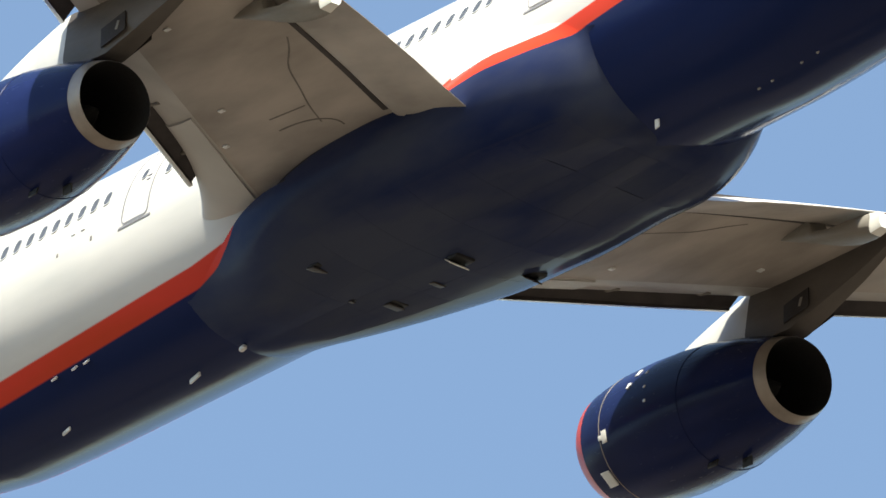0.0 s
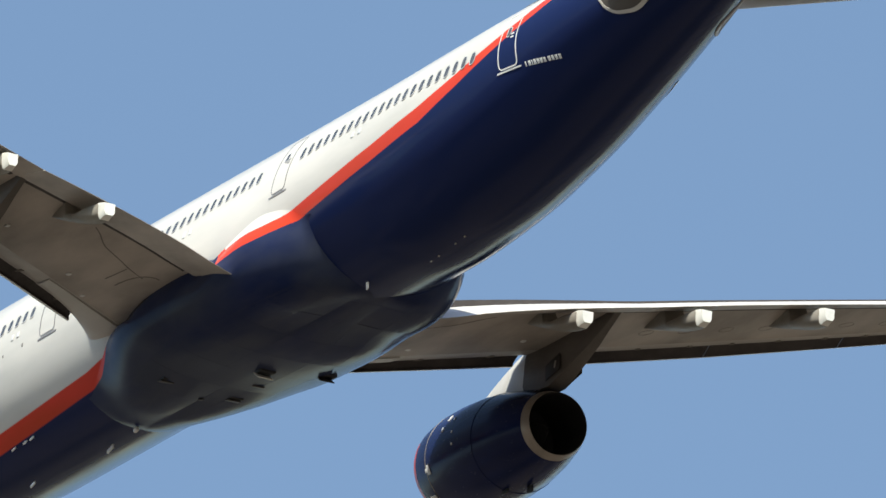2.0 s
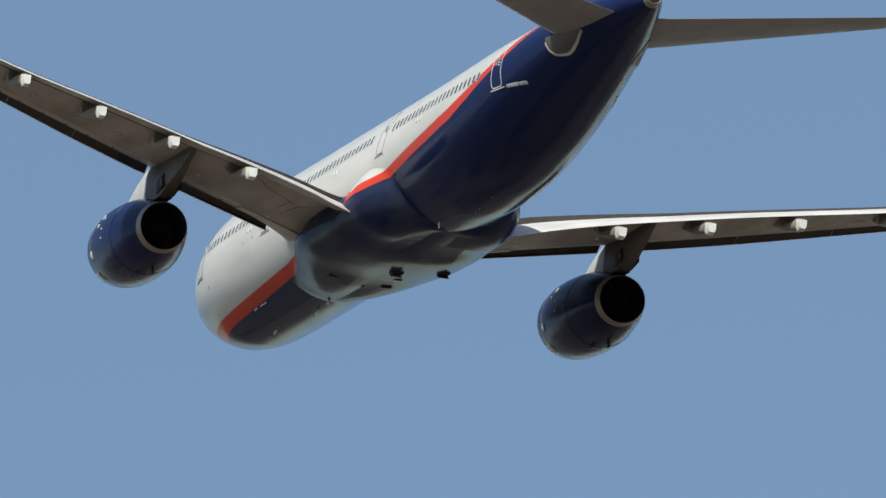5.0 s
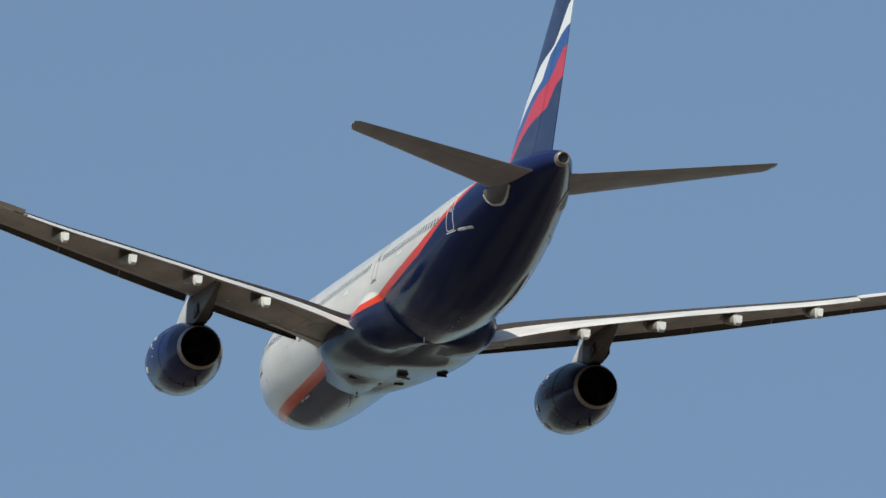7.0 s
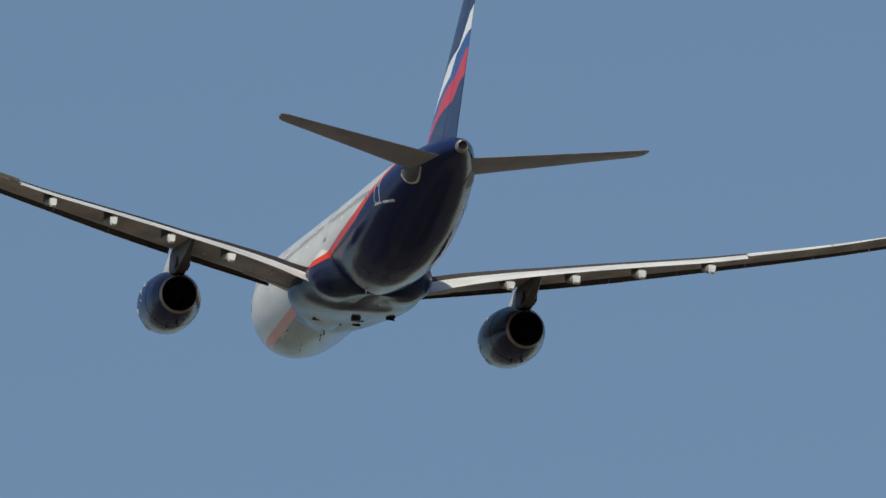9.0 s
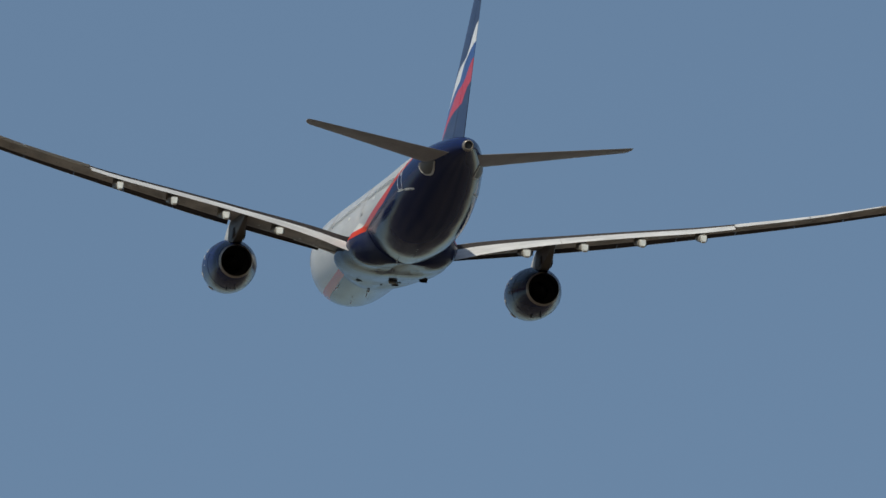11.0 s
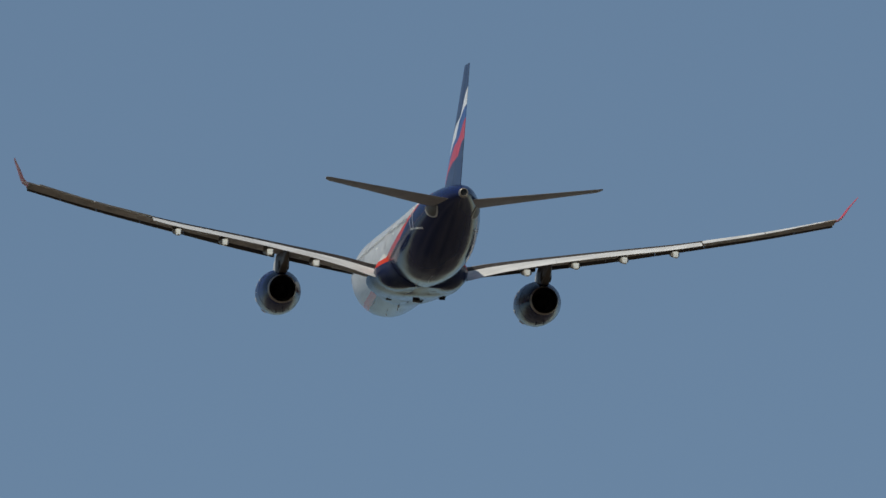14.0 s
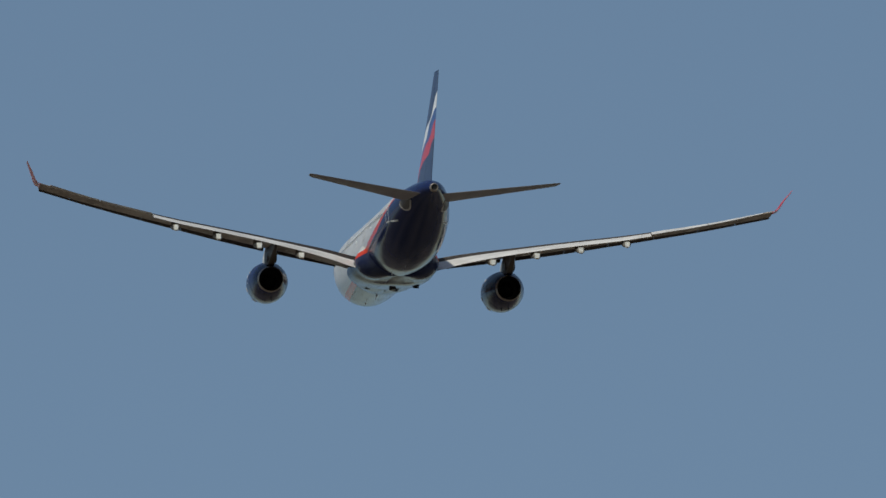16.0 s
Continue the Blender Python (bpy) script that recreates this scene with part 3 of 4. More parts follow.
def engine(side):
    m = Matrix.Translation((side * ENG_X, ENG_Y, ENG_Z)) @ Matrix.Rotation(radians(1.5), 4, "X") @ Matrix.Rotation(radians(1.2 * side), 4, "Z")

    def turned(profile, close=False):
        bm = loft([ring_at(y * 0.972, r) for y, r in profile], cap_first=close, cap_last=close)
        bmesh.ops.transform(bm, matrix=m, verts=bm.verts)
        return bm

    cowl = [(0.14, 1.045), (0.40, 1.115), (1.2, 1.30), (2.2, 1.46), (3.3, 1.57), (4.4, 1.60), (5.4, 1.57), (6.1, 1.50), (6.45, 1.44)]
    eng = part("engine", turned(cowl), NACELLE, plane, "dark blue engine nacelle with red inlet lip")
    part("inlet_lip", turned([(6.45, 1.443), (6.7, 1.38), (6.84, 1.30), (6.88, 1.24), (6.84, 1.17), (6.7, 1.13), (6.4, 1.12), (5.4, 1.20)]), LIP_RED, eng, "red-painted inlet lip")
    part("nozzle", turned([(0.20, 1.05), (0.14, 1.04), (-0.05, 0.99), (-0.2, 0.945), (-0.215, 0.935)]), NOZZLE, eng, "bare metal exhaust nozzle ring")
    part("nozzle_liner", turned([(-0.215, 0.935), (-0.2, 0.92), (0.4, 0.95), (1.2, 1.0), (2.2, 1.0)]), ENGINE_BLACK, eng, "near-black nozzle liner")
    part("exhaust_cone", turned([(2.2, 1.0), (2.2, 0.62), (1.6, 0.45), (0.9, 0.22), (0.5, 0.03)], False), ENGINE_BLACK, eng, "near-black exhaust cone")
    part("fan_face", turned([(5.4, 1.2), (5.38, 0.4), (5.9, 0.05)], False), ENGINE_BLACK, eng)
    part("cowl_seam", turned([(5.55, 1.553), (5.555, 1.563), (5.575, 1.563), (5.58, 1.553)]), NOZZLE, eng, "thin pale seam round the cowl")
    part("cowl_seam", turned([(2.55, 1.50), (2.56, 1.512), (2.59, 1.515), (2.60, 1.507)]), NACELLE, eng)
    for a in (-35, 35):       # drain mast and vents under the cowl
        bm = box((0.05, 0.35, 0.22), m @ Matrix.Rotation(radians(a * 0.25), 4, "Y") @ Matrix.Translation((0, 2.1 + a * 0.01, -1.52)), 0.015)
        part("drain_mast", bm, BLACK, eng)
    for y, a, w, h in ((4.4, 162, 0.16, 0.12), (4.3, 148, 0.22, 0.12), (3.9, 152, 0.08, 0.08), (5.2, 200, 0.30, 0.16), (5.35, 200, 0.12, 0.12), (5.6, 235, 0.42, 0.30), (3.7, 170, 0.07, 0.07), (3.6, 184, 0.07, 0.07)):
        r = 1.60 - 0.02 * abs(y - 4.4)
        q = m @ Matrix.Translation((0, y, 0)) @ Matrix.Rotation(radians(-a), 4, "Y") @ Matrix.Translation((r, 0, 0))
        part("cowl_mark", box((0.035, h, w), q, 0.008), WHITE_MARK, eng)
    # pylon
    x0 = side * ENG_X
    rings = []
    for i in range(13):
        s = i / 12
        y = lerp(6.2, -3.3, s)
        c = (le(ENG_X) - y) / (le(ENG_X) - te(ENG_X))
        up = wing_point(side, ENG_X, max(0.03, min(c, 0.72)), False).z + (0.12 if c < 0.55 else 0.03)
        if c < 0.05:
            up = lerp(ENG_Z + 1.62, up, max(0, min(1, (6.2 - y) / (6.2 - (le(ENG_X) - 0.4)))) ** 0.9)
        low = ENG_Z + 1.2 if y > 1.0 else lerp(ENG_Z + 1.12, up - 0.12, (max(0, (1.0 - y)) / 4.3) ** 1.3)
        w = (0.10 + 0.30 * math.sin(math.pi * min(1, (s + 0.04) * 0.98) ** 0.8)) if i else 0.05
        rings.append([Vector((x0 + w * a, y, lerp(low, up, b))) for a, b in ((0.75, 0), (1, 0.2), (1, 0.8), (0.85, 1), (-0.85, 1), (-1, 0.8), (-1, 0.2), (-0.75, 0))])
    # light falls differently on nose and rear, so each has its own colour
    part("pylon_nose", loft(rings[:6]), PYLON_SUNLIT, eng, "forward pylon fairing in a sunlit pale tone")
    py = part("pylon", loft(rings[5:]), PYLON_GREY, plane, "grey engine pylon darkened for shade, with dark heat-stained panel")
    for sx in (-1, 1):
        bm = box((0.03, 0.95, 0.50), Matrix.Translation((x0 + sx * 0.355, 0.30, ENG_Z + 1.62)) @ Matrix.Rotation(radians(-10), 4, "X"), 0.01)
        part("heat_panel", bm, PYLON_HOT, py, "dark heat panel")
        q = Matrix.Translation((x0 + sx * 0.374, 0.12, ENG_Z + 1.66)) @ Matrix.Rotation(radians(12), 4, "X")
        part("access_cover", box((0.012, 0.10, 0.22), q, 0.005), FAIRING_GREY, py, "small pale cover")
    return eng


for side in (-1, 1):
    engine(side)


# ---- tail
def cut_section(y0, ch, at, thick, up, c0, c1, n=6):
    fn = curve([(0, 0), (0.03, 0.45), (0.12, 0.82), (0.3, 1.0), (0.55, 0.8), (0.8, 0.4), (1.0, 0.04)])
    cs = [lerp(c0, c1, (i / n) ** (1.7 if c0 == 0 else 1)) for i in range(n + 1)]
    a = [at + Vector((0, y0 - ch * c, 0)) + up * (fn(c) * thick * ch / 2) for c in cs]
    b = [at + Vector((0, y0 - ch * c, 0)) - up * (fn(c) * thick * ch / 2) for c in cs[::-1]]
    return a + (b[:-1] if c0 == 0 else b)


def stabilizer(side):
    up = Vector((0, 0, 1))
    spec = [lerp(0.6, 9.4, i / 10) for i in range(11)]
    tip = [9.52, 9.62, 9.69, 9.73]

    def g(x):
        s = (x - 0.6) / 8.95
        y0, ch = lerp(-24.9, -32.1, s), lerp(6.0, 2.1, s)
        k = max(0.0, (x - 9.4) / 0.33)       # rounded off at the tip
        y0, ch = y0 - 0.85 * k**2.5, ch * (1 - 0.55 * k**2.5)
        return y0, ch, Vector((side * x, 0, lerp(STAB_Z0, STAB_Z1, s))), lerp(0.105, 0.085, s) * (1 - 0.4 * k)

    h = part("horizontal_stabilizer", loft([cut_section(*g(x), up, 0.11, 0.72, 8) for x in spec + tip]), STAB_GREY, plane, "grey tailplane with pale leading edge")
    part("leading_edge", loft([cut_section(*g(x), up, 0, 0.109) for x in spec + tip]), FAIRING_TIP, h, "pale bare leading edge")
    part("elevator", loft([cut_section(*g(x), up, 0.725, 1.0) for x in spec + tip]), STAB_GREY, h)
    return h


STAB_Z0, STAB_Z1 = 0.54, 1.40
for side in (-1, 1):
    stabilizer(side)


def fin():
    up = Vector((1, 0, 0))

    def g(z):
        s = (z - 1.6) / (FIN_TOP - 1.6)
        return lerp(-21.6, -31.3, s), lerp(9.2, 2.9, s), Vector((0, 0, z)), lerp(0.105, 0.09, s)

    zs = [lerp(1.6, FIN_TOP, i / 12) for i in range(13)]
    f = part("vertical_stabilizer", loft([cut_section(*g(z), up, 0, 0.68) for z in zs]), FIN, plane, "dark blue fin with white, blue and red ribbon")
    part("rudder", loft([cut_section(*g(z), up, 0.686, 1.0) for z in zs]), FIN, f)
    return f


FIN_TOP = 9.85
fin()
bm = loft([ring_at(y, r, 28, 0.81) for y, r in ((-32.9, 0.37), (-33.2, 0.33), (-33.38, 0.29), (-33.4, 0.26), (-33.35, 0.23), (-32.8, 0.22))], cap_first=False)
part("apu_exhaust", bm, NOZZLE, plane, "bare metal exhaust ring at the tail tip")
part("apu_bore", loft([ring_at(y, r, 28, 0.81) for y, r in ((-33.3, 0.232), (-32.9, 0.22))]), BLACK, plane)

# ---- wing-root fillets
def root_fillet(side):
    rings = []
    for i in range(15):
        s = i / 14
        x = lerp(1.7, 5.6, s)
        y0 = le(x) - 0.35 + 2.0 * (1 - s) ** 2.6
        back = y0 - lerp(le(x), te(x), 0.16)
        low = wing_point(side, x, 0.16, False).z - lerp(0.09, 0.022, min(1, s * 1.3))
        top = wing_point(side, x, 0.16, True).z + lerp(0.05, -0.03, s)
        c, h = (top + low) / 2, (top - low) / 2
        fall = lerp(0.0, -0.02, s)
        ks = [k * math.pi / 24 for k in range(13)]
        ring = [Vector((side * x, y0 - back * (1 - math.cos(k)), c + h * math.sin(k) ** 0.85)) for k in ks]
        ring += [Vector((side * x, y0 - back * (1 - math.cos(k)), c + fall - h * math.sin(k) ** 0.85)) for k in ks[:0:-1]]
        rings.append(ring)
    part("root_fillet", loft(rings), FILLET, wings[side], "smooth silver fillet at the wing root")


FILLET = simple("fillet_silver_paint", SILVER, 0.5, 0.0, 0.12, 0.6, (1, 1, 1), 0.0, 0.1)
for side in (-1, 1):
    root_fillet(side)


# ---- cabin windows
def window_mesh():
    bm = bmesh.new()

    def ring(w, h, out, r=0.10):
        pts = []
        for cx, cz, a0 in ((w - r, h - r, 0), (-(w - r), h - r, 90), (-(w - r), -(h - r), 180), (w - r, -(h - r), 270)):
            for k in range(4):
                a = radians(a0 + 30 * k)
                pts.append(bm.verts.new((out, cx + r * math.cos(a), cz + r * math.sin(a))))
        return pts

    a, b, c = ring(0.155, 0.215, 0.002, 0.13), ring(0.150, 0.210, 0.012, 0.13), ring(0.118, 0.178, 0.008, 0.10)
    n = len(a)
    for p, q in ((a, b), (b, c)):
        for i in range(n):
            bm.faces.new((p[i], p[(i + 1) % n], q[(i + 1) % n], q[i]))
    bm.faces.new(c).material_index = 1
    bmesh.ops.recalc_face_normals(bm, faces=bm.faces)
    me = bpy.data.meshes.new("window")
    bm.to_mesh(me)
    bm.free()
    me.materials.append(WINDOW_RIM)
    me.materials.append(GLASS)
    return me


def skin_frame(y, z, side, out=0.0):
    """A pose on the skin: x outward, y along the body, z up the skin."""
    p = skin_at(y, z, side, out)
    along = (skin_at(y + 0.05, z, side, out) - skin_at(y - 0.05, z, side, out)).normalized()
    upw = (skin_at(y, z + 0.05, side, out) - skin_at(y, z - 0.05, side, out)).normalized()
    outw = along.cross(upw).normalized() * 1.0
    if outw.x * side < 0:
        outw = -outw
    upw = outw.cross(along).normalized()
    m = Matrix((outw, along, upw)).transposed().to_4x4()
    m.translation = p
    return m


WINDOW_RIM = simple("window_rim_paint", (0.46, 0.46, 0.45), 0.4, 0.0, 0.1, 3.0)
WINDOW = window_mesh()
WINDOW_Z = curve([(-20, 0.12), (-7, 0.27), (2, 0.36), (9, 0.33), (20, 0.25)])
SPANS = [(18.9, 11.3), (8.9, -4.5), (-7.45, -19.0)]
for side in (-1, 1):
    for y0, y1 in SPANS:
        for i in range(int((y0 - y1) / 0.533) + 1):
            placed("window", WINDOW, body, skin_frame(y0 - 0.533 * i, WINDOW_Z(y0 - 0.533 * i), side, 0.0))


# ---- doors: a raised outline on the skin, a sill plate and a small pane
def strip(path, half, parent, material, name, label="", thick=0.012):
    """A narrow band along points (y, z) on the skin; half: half its width."""
    def make(side):
        rows = []
        for k, (y, z) in enumerate(path):
            a, b = path[max(0, k - 1)], path[min(len(path) - 1, k + 1)]
            d = Vector((b[0] - a[0], b[1] - a[1])).normalized()
            n = Vector((-d.y, d.x)) * half
            rows.append([skin_at(y + n.x, z + n.y, side, 0.001), skin_at(y + n.x, z + n.y, side, thick), skin_at(y - n.x, z - n.y, side, thick), skin_at(y - n.x, z - n.y, side, 0.001)])
        return part(name, loft(rows), material, parent, label, False)
    return make


def door_path(y, w, z0, z1, r=0.16, n=6):
    pts = []
    for cy, cz, a0 in ((y + w / 2 - r, z1 - r, 0), (y - w / 2 + r, z1 - r, 90), (y - w / 2 + r, z0 + r, 180), (y + w / 2 - r, z0 + r, 270)):
        for k in range(n):
            a = radians(a0 + 90 * k / (n - 1))
            pts.append((cy + r * math.cos(a), cz + r * math.sin(a)))
    full = []
    pts.append(pts[0])
    for a, b in zip(pts, pts[1:]):       # short steps keep the band on the curved skin
        m = max(1, int(math.hypot(b[0] - a[0], b[1] - a[1]) / 0.15))
        full += [(lerp(a[0], b[0], i / m), lerp(a[1], b[1], i / m)) for i in range(m)]
    return full + [pts[0]]


def door(y, w, z0, z1, side, outline, width):
    path = door_path(y, w, z0, z1)
    rows = []
    zs = [lerp(z0 + 0.03, z1 - 0.03, i / 8) for i in range(9)]
    for z in zs:
        rows.append([skin_at(y + w / 2 - 0.05, z, side, 0.001), skin_at(y + w / 2 - 0.05, z, side, 0.006), skin_at(y, z, side, 0.007), skin_at(y - w / 2 + 0.05, z, side, 0.006), skin_at(y - w / 2 + 0.05, z, side, 0.001)])
    leaf = part("cabin_door", loft(rows), PAINT, body, "closed cabin door with a thin outline")
    strip(path, width, leaf, outline, "door_outline")(side)
    sill = [(y + w / 2 + 0.12 - (w + 0.24) * i / 8, z0 - 0.07) for i in range(9)]
    strip(sill, 0.022, leaf, outline, "door_sill", "", 0.016)(side)
    m = skin_frame(y, lerp(z0, z1, 0.62), side, 0.008)
    placed("door_window", WINDOW, leaf, m @ Matrix.Diagonal((1, 0.8, 0.8, 1)))
    hy = y - w * 0.25
    for dz in (0.50, 0.56):
        part("door_handle", box((0.02, 0.16, 0.05), skin_frame(hy, lerp(z0, z1, dz), side, 0.012), 0.005), outline, leaf)


for side in (-1, 1):
    door(20.1, 1.07, -0.80, 1.13, side, LINE_GREY, 0.022)
    door(10.0, 1.07, -0.70, 1.22, side, LINE_GREY, 0.020)
    door(-6.22, 0.92, -0.62, 1.10, side, LINE_GREY, 0.013)
    door(-20.70, 0.95, -0.64, 1.02, side, WHITE_MARK, 0.018)


# ---- plain bars where small writing stands behind the rear door
for side in (-1, 1):
    y = -21.5
    for w in (0.05, 0.0, 0.11, 0.04, 0.11, 0.10, 0.10, 0.10, 0.0, 0.11, 0.10, 0.10, 0.10):
        if w:
            part("name_bar", box((0.010, w, 0.15), skin_frame(y - w / 2, -0.72 - 0.06 * (-21.5 - y), side, 0.006), 0.002), WHITE_MARK, body)
        y -= w + 0.045
    for i in range(5):     # small grey bars high on the rear body
        part("registration_bar", box((0.010, 0.30, 0.36), skin_frame(-20.2 - 0.42 * i, 1.55, side, 0.006), 0.002), LINE_GREY, body)


# ---- small fittings of the body
def fitting(name, y, z, side, size, material, label="", lift=0.0):
    return part(name, box(size, skin_frame(y, z, side, size[0] / 2 - 0.01 + lift), min(size) * 0.2), material, body, label)


for side in (-1, 1):
    for y in (12.6, 12.2, 0.42, 0.0, -11.15, -11.6):      # pairs of small lights under the windows, white and enlarged for sun glints
        fitting("side_light", y, -0.20, side, (0.03, 0.17, 0.17), LAMP_LENS)
    fitting("static_port", 13.2, -0.62, side, (0.012, 0.09, 0.09), SEAL)
    fitting("static_port", 11.8, -0.62, side, (0.012, 0.09, 0.12), SEAL)
    fitting("static_port", 18.6, -1.4, side, (0.012, 0.16, 0.12), SEAL)
for y in (14.6, 13.75, 13.25):      # probes on the stripe, port side
    fitting("probe", y, -2.82, -1, (0.14, 0.14, 0.05), WHITE_MARK, "small pale probe")


def belly_blade(name, x, y, z, size, material, label=""):
    m = Matrix.Translation((x, y, z - size[2] / 2 + 0.03)) @ Matrix.Rotation(radians(-14), 4, "X")
    return part(name, box(size, m, min(size) * 0.3), material, body, label)


belly_blade("antenna", -0.45, 15.7, -3.42, (0.05, 0.30, 0.10), WHITE_MARK, "small pale blade antenna")
belly_blade("antenna", -0.1, 10.9, -3.44, (0.05, 0.40, 0.12), WHITE_MARK, "small pale blade antenna")
belly_blade("antenna", -0.24, 8.75, -3.42, (0.12, 0.20, 0.12), WHITE_MARK)
belly_blade("drain_mast", -0.70, -8.35, -3.30, (0.04, 0.15, 0.38), WHITE_MARK, "pale drain mast")
belly_blade("drain_mast", -0.20, -10.1, -3.45, (0.06, 0.14, 0.08), LINE_GREY)
for y in (-11.5, -12.0, -13.1, -13.7):
    zb = F_BOT(y)
    belly_blade("service_light", -0.15, y, zb, (0.05, 0.09, 0.05), LINE_GREY)
for y in (-3.0, 3.4, -10.6, 9.0):       # blades on the spine
    m = Matrix.Translation((0, y, F_TOP(y) + 0.13)) @ Matrix.Rotation(radians(18), 4, "X")
    part("antenna", box((0.05, 0.36, 0.34), m, 0.015), WHITE_MARK, body, "small white blade antenna")


# ---- belly panels with joints, openings and scoops
def belly_panels():
    rows_y = [6.9, 4.9, 3.0, 1.0, -1.0, -3.0, -5.0, -6.8]
    cols = [-135, -117, -101, -90, -79, -63, -45]
    mat = livery("belly_panel_paint", FAIRING_TOP, FAIRING_LOW, 0.13, 0.014, (0.046, 0.055, 0.090))
    nt = mat.node_tree
    info = nt.nodes.new("ShaderNodeObjectInfo")
    ramp = nt.nodes.new("ShaderNodeMapRange")
    ramp.inputs[3].default_value, ramp.inputs[4].default_value = 0.10, 0.17
    nt.links.new(info.outputs["Random"], ramp.inputs[0])
    bsdf = nt.nodes["Principled BSDF"]
    nt.links.new(ramp.outputs[0], bsdf.inputs["Roughness"])
    grey_tint = nt.nodes.new("ShaderNodeMix")      # a grey tint, stronger on some panels
    grey_tint.data_type = "RGBA"
    thick = nt.nodes.new("ShaderNodeMapRange")
    thick.inputs[3].default_value, thick.inputs[4].default_value = 0.0, 0.07
    nt.links.new(info.outputs["Random"], thick.inputs[0])
    nt.links.new(thick.outputs[0], grey_tint.inputs[0])
    nt.links.new(bsdf.inputs["Base Color"].links[0].from_socket, grey_tint.inputs[6])
    grey_tint.inputs[7].default_value = (0.10, 0.10, 0.10, 1)
    nt.links.new(grey_tint.outputs[2], bsdf.inputs["Base Color"])
    for y0, y1 in zip(rows_y, rows_y[1:]):
        for a0, a1 in zip(cols, cols[1:]):
            rows = []
            for i in range(5):
                y = lerp(y0 - 0.004, y1 + 0.004, i / 4)
                top = [fair_point(y, radians(lerp(a0 + 0.07, a1 - 0.07, k / 4)), 0.003) for k in range(5)]
                rows.append(top + [fair_point(y, radians(a1 - 0.12), -0.004), fair_point(y, radians(a0 + 0.12), -0.004)])
            part("belly_panel", loft(rows), mat, fairing)


belly_panels()


def scoop(x, y, w, d, material, deep=0.05):
    z = min(fair_point(y, math.radians(-90 + 22 * x), 0).z, -3.4) if abs(x) > 0.05 else FAIR_B(y)
    m = Matrix.Translation((x, y, z))
    bm = box((w, d, deep), m, deep * 0.2)
    ob = part("air_outlet", bm, BLACK, fairing, "dark belly air outlet with a raised flap")
    m2 = Matrix.Translation((x, y + d * 0.35, z - deep * 0.75)) @ Matrix.Rotation(radians(200 * deep), 4, "X")
    part("outlet_flap", box((w * 0.96, d * 0.9, 0.03), m2, 0.008), material, ob)


scoop(0.22, 0.60, 0.50, 0.42, FAIRING_TIP, 0.16)
scoop(-1.42, 3.90, 0.42, 0.36, DARK_BAY_GAP)
scoop(2.05, 0.35, 0.48, 0.36, DARK_BAY_GAP, 0.17)
scoop(0.75, 2.25, 0.34, 0.26, DARK_BAY_GAP)
scoop(0.78, 4.00, 0.42, 0.36, DARK_BAY_GAP)
scoop(0.0, 4.63, 0.12, 0.16, DARK_BAY_GAP)


# ---- seams and access panels under the wings
def under_strip(side, path, half, material, name, lift=0.006):
    rows = []
    for k, (x, c) in enumerate(path):
        a, b = path[max(0, k - 1)], path[min(len(path) - 1, k + 1)]
        pa, pb = wing_point(side, *a, False), wing_point(side, *b, False)
        d = (pb - pa).normalized()
        n = Vector((-d.y, d.x, 0)).normalized() * half
        p = wing_point(side, x, c, False)
        lo = Vector((0, 0, -lift))
        rows.append([p + n + Vector((0, 0, 0.004)), p + n + lo, p - n + lo, p - n + Vector((0, 0, 0.004))])
    part(name, loft(rows), material, wings[side], "", False)


def line(a, b, n=10):
    return [(lerp(a[0], b[0], i / n), lerp(a[1], b[1], i / n)) for i in range(n + 1)]


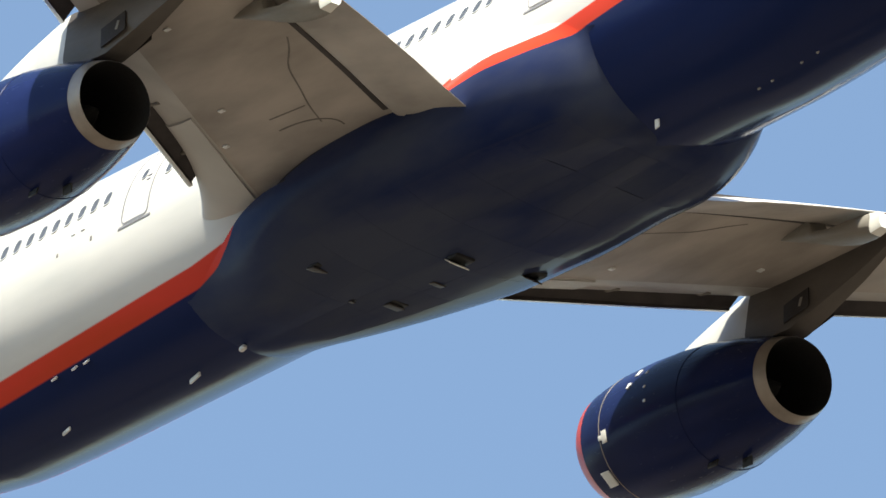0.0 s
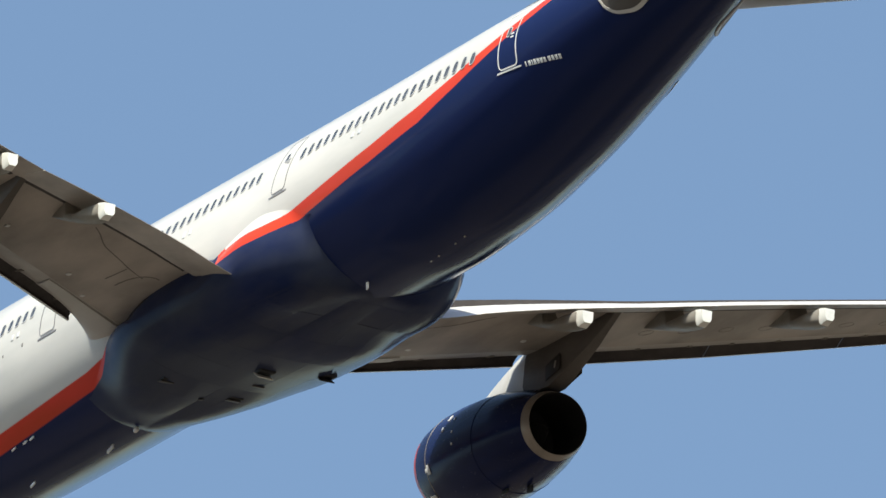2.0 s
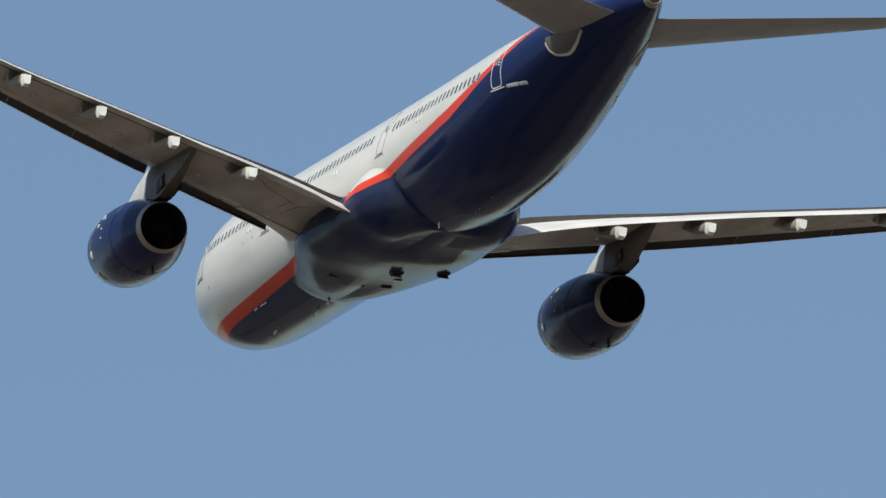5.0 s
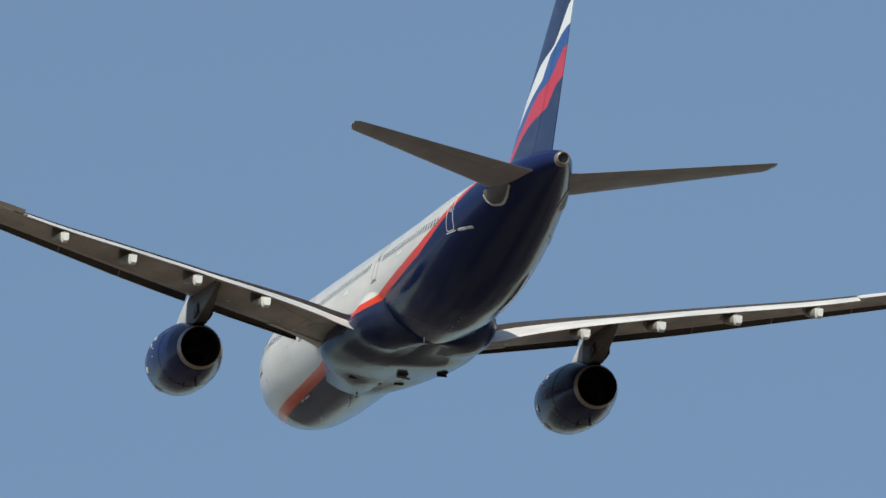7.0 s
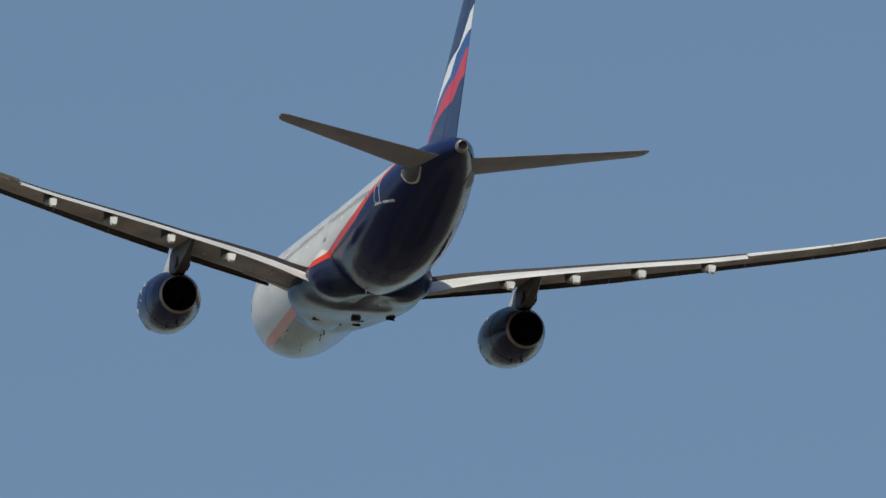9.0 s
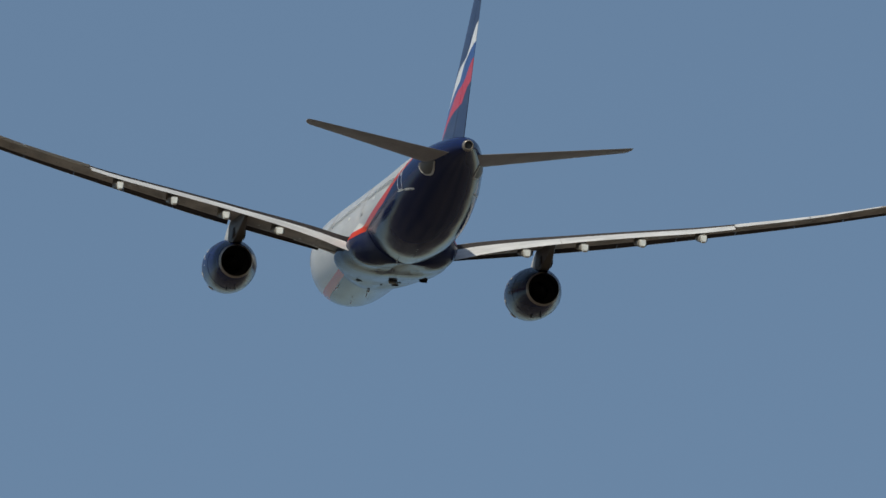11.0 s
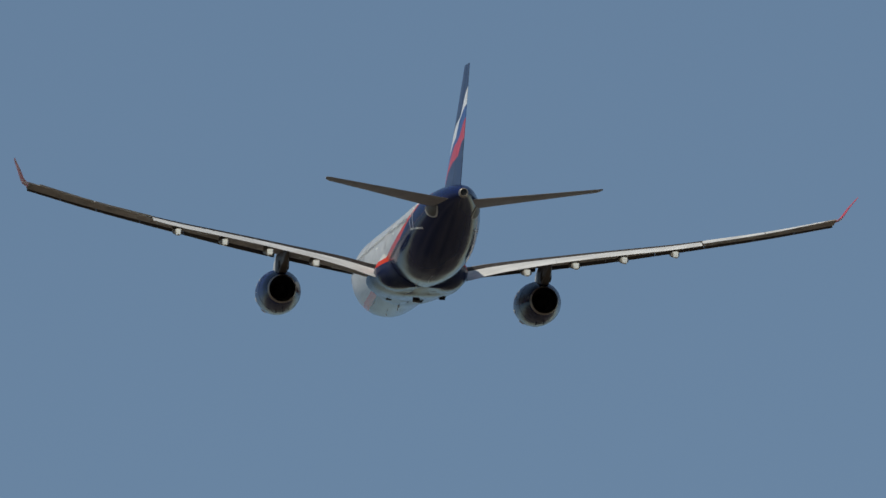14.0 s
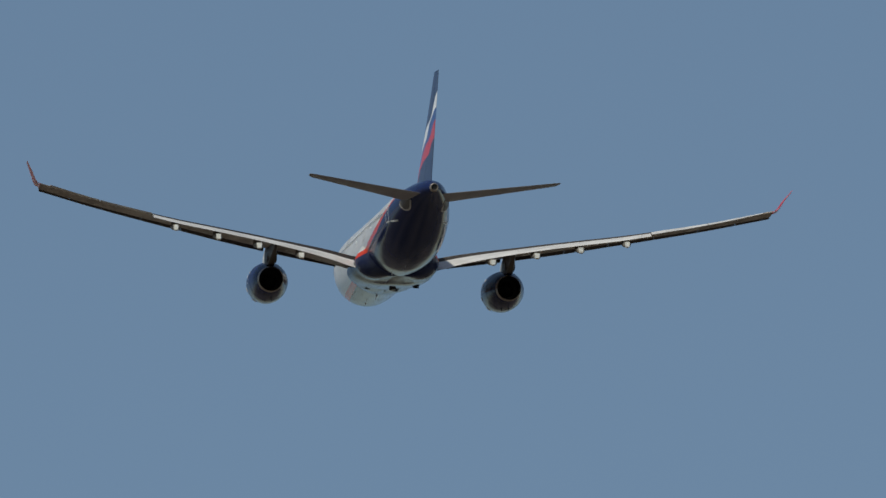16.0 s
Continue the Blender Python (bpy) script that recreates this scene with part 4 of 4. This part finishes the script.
for side in (-1, 1):
    # dark strips laid on the skin in place of the shaded flap gap
    under_strip(side, line((3.35, HINGE - 0.050), (9.5, HINGE - 0.053), 20), 0.075, DARK_BAY_GAP, "flap_gap_shade", 0.02)
    under_strip(side, line((9.7, HINGE - 0.053), (19.5, HINGE - 0.058), 30), 0.075, DARK_BAY_GAP, "flap_gap_shade", 0.02)
    bow = curve([(0, 0.69), (0.3, 0.665), (0.9, 0.60), (1.6, 0.575), (2.4, 0.55), (2.9, 0.545)])
    under_strip(side, [(6.35 - 2.5 * k / 16, bow(2.9 * k / 16)) for k in range(17)], 0.022, SEAL, "access_panel_seam")
    under_strip(side, [(3.5 + 0.65 * math.sin(0.5 * math.pi * k / 10), 0.60 - 0.20 * (1 - math.cos(0.5 * math.pi * k / 10))) for k in range(11)], 0.022, SEAL, "access_panel_seam")
    under_strip(side, line((4.55, 0.40), (4.45, 0.54), 5), 0.018, SEAL, "access_panel_seam")
    for i in range(16):       # row of oval tank panels
        x = 11.2 + i * 1.02
        pts = []
        ch = le(x) - te(x)
        for k in range(17):
            a = 2 * math.pi * k / 16
            pts.append((x + 0.17 * math.cos(a), 0.40 + 0.24 * math.sin(a) / ch))
        under_strip(side, pts, 0.010, SEAL, "tank_panel_seam")
    for x, c in ((4.4, 0.20), (5.4, 0.28), (8.2, 0.34)):
        p = wing_point(side, x, c, False)
        part("wing_fitting", box((0.12, 0.20, 0.05), Matrix.Translation(p), 0.01), WHITE_MARK, wings[side])
    # brackets in the slat gap
    for x0, x1 in SLATS:
        for s in (0.15, 0.5, 0.85):
            x = lerp(x0, x1, s)
            p = wing_point(side, x, 0.06, False)
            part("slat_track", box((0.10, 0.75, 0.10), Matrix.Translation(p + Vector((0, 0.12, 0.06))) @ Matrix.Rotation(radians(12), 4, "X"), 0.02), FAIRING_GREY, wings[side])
    # tailplane root plate: grey, with a pale rim below
    low = curve([(-25.5, 0.25), (-25.7, -0.08), (-26.1, -0.27), (-26.6, -0.30), (-27.5, -0.10), (-28.4, 0.28)])
    rows, rim = [], []
    for i in range(19):
        y = lerp(-25.5, -28.4, (i / 18) ** 1.3)
        zs = [lerp(max(low(y), F_BOT(y) + 0.1), 0.45, k / 8) for k in range(9)]
        rows.append([skin_at(y, z, side, 0.025) for z in zs] + [skin_at(y, z, side, -0.01) for z in zs[::-1]])
        rim.append((y, zs[0]))
    plate = part("tailplane_plate", loft(rows), PYLON_GREY, body, "dark grey rubbing plate around the tailplane root")
    strip(rim, 0.038, plate, LEADING_EDGE, "plate_rim", "pale worn rim", 0.04)(side)


# ---------------------------------------------------------------- movement
def motions():
    walk(plane, [(t, pose(x, y, z, rx, ry, rz)) for t, x, y, z, rx, ry, rz in FLIGHT_ROWS])


motions()
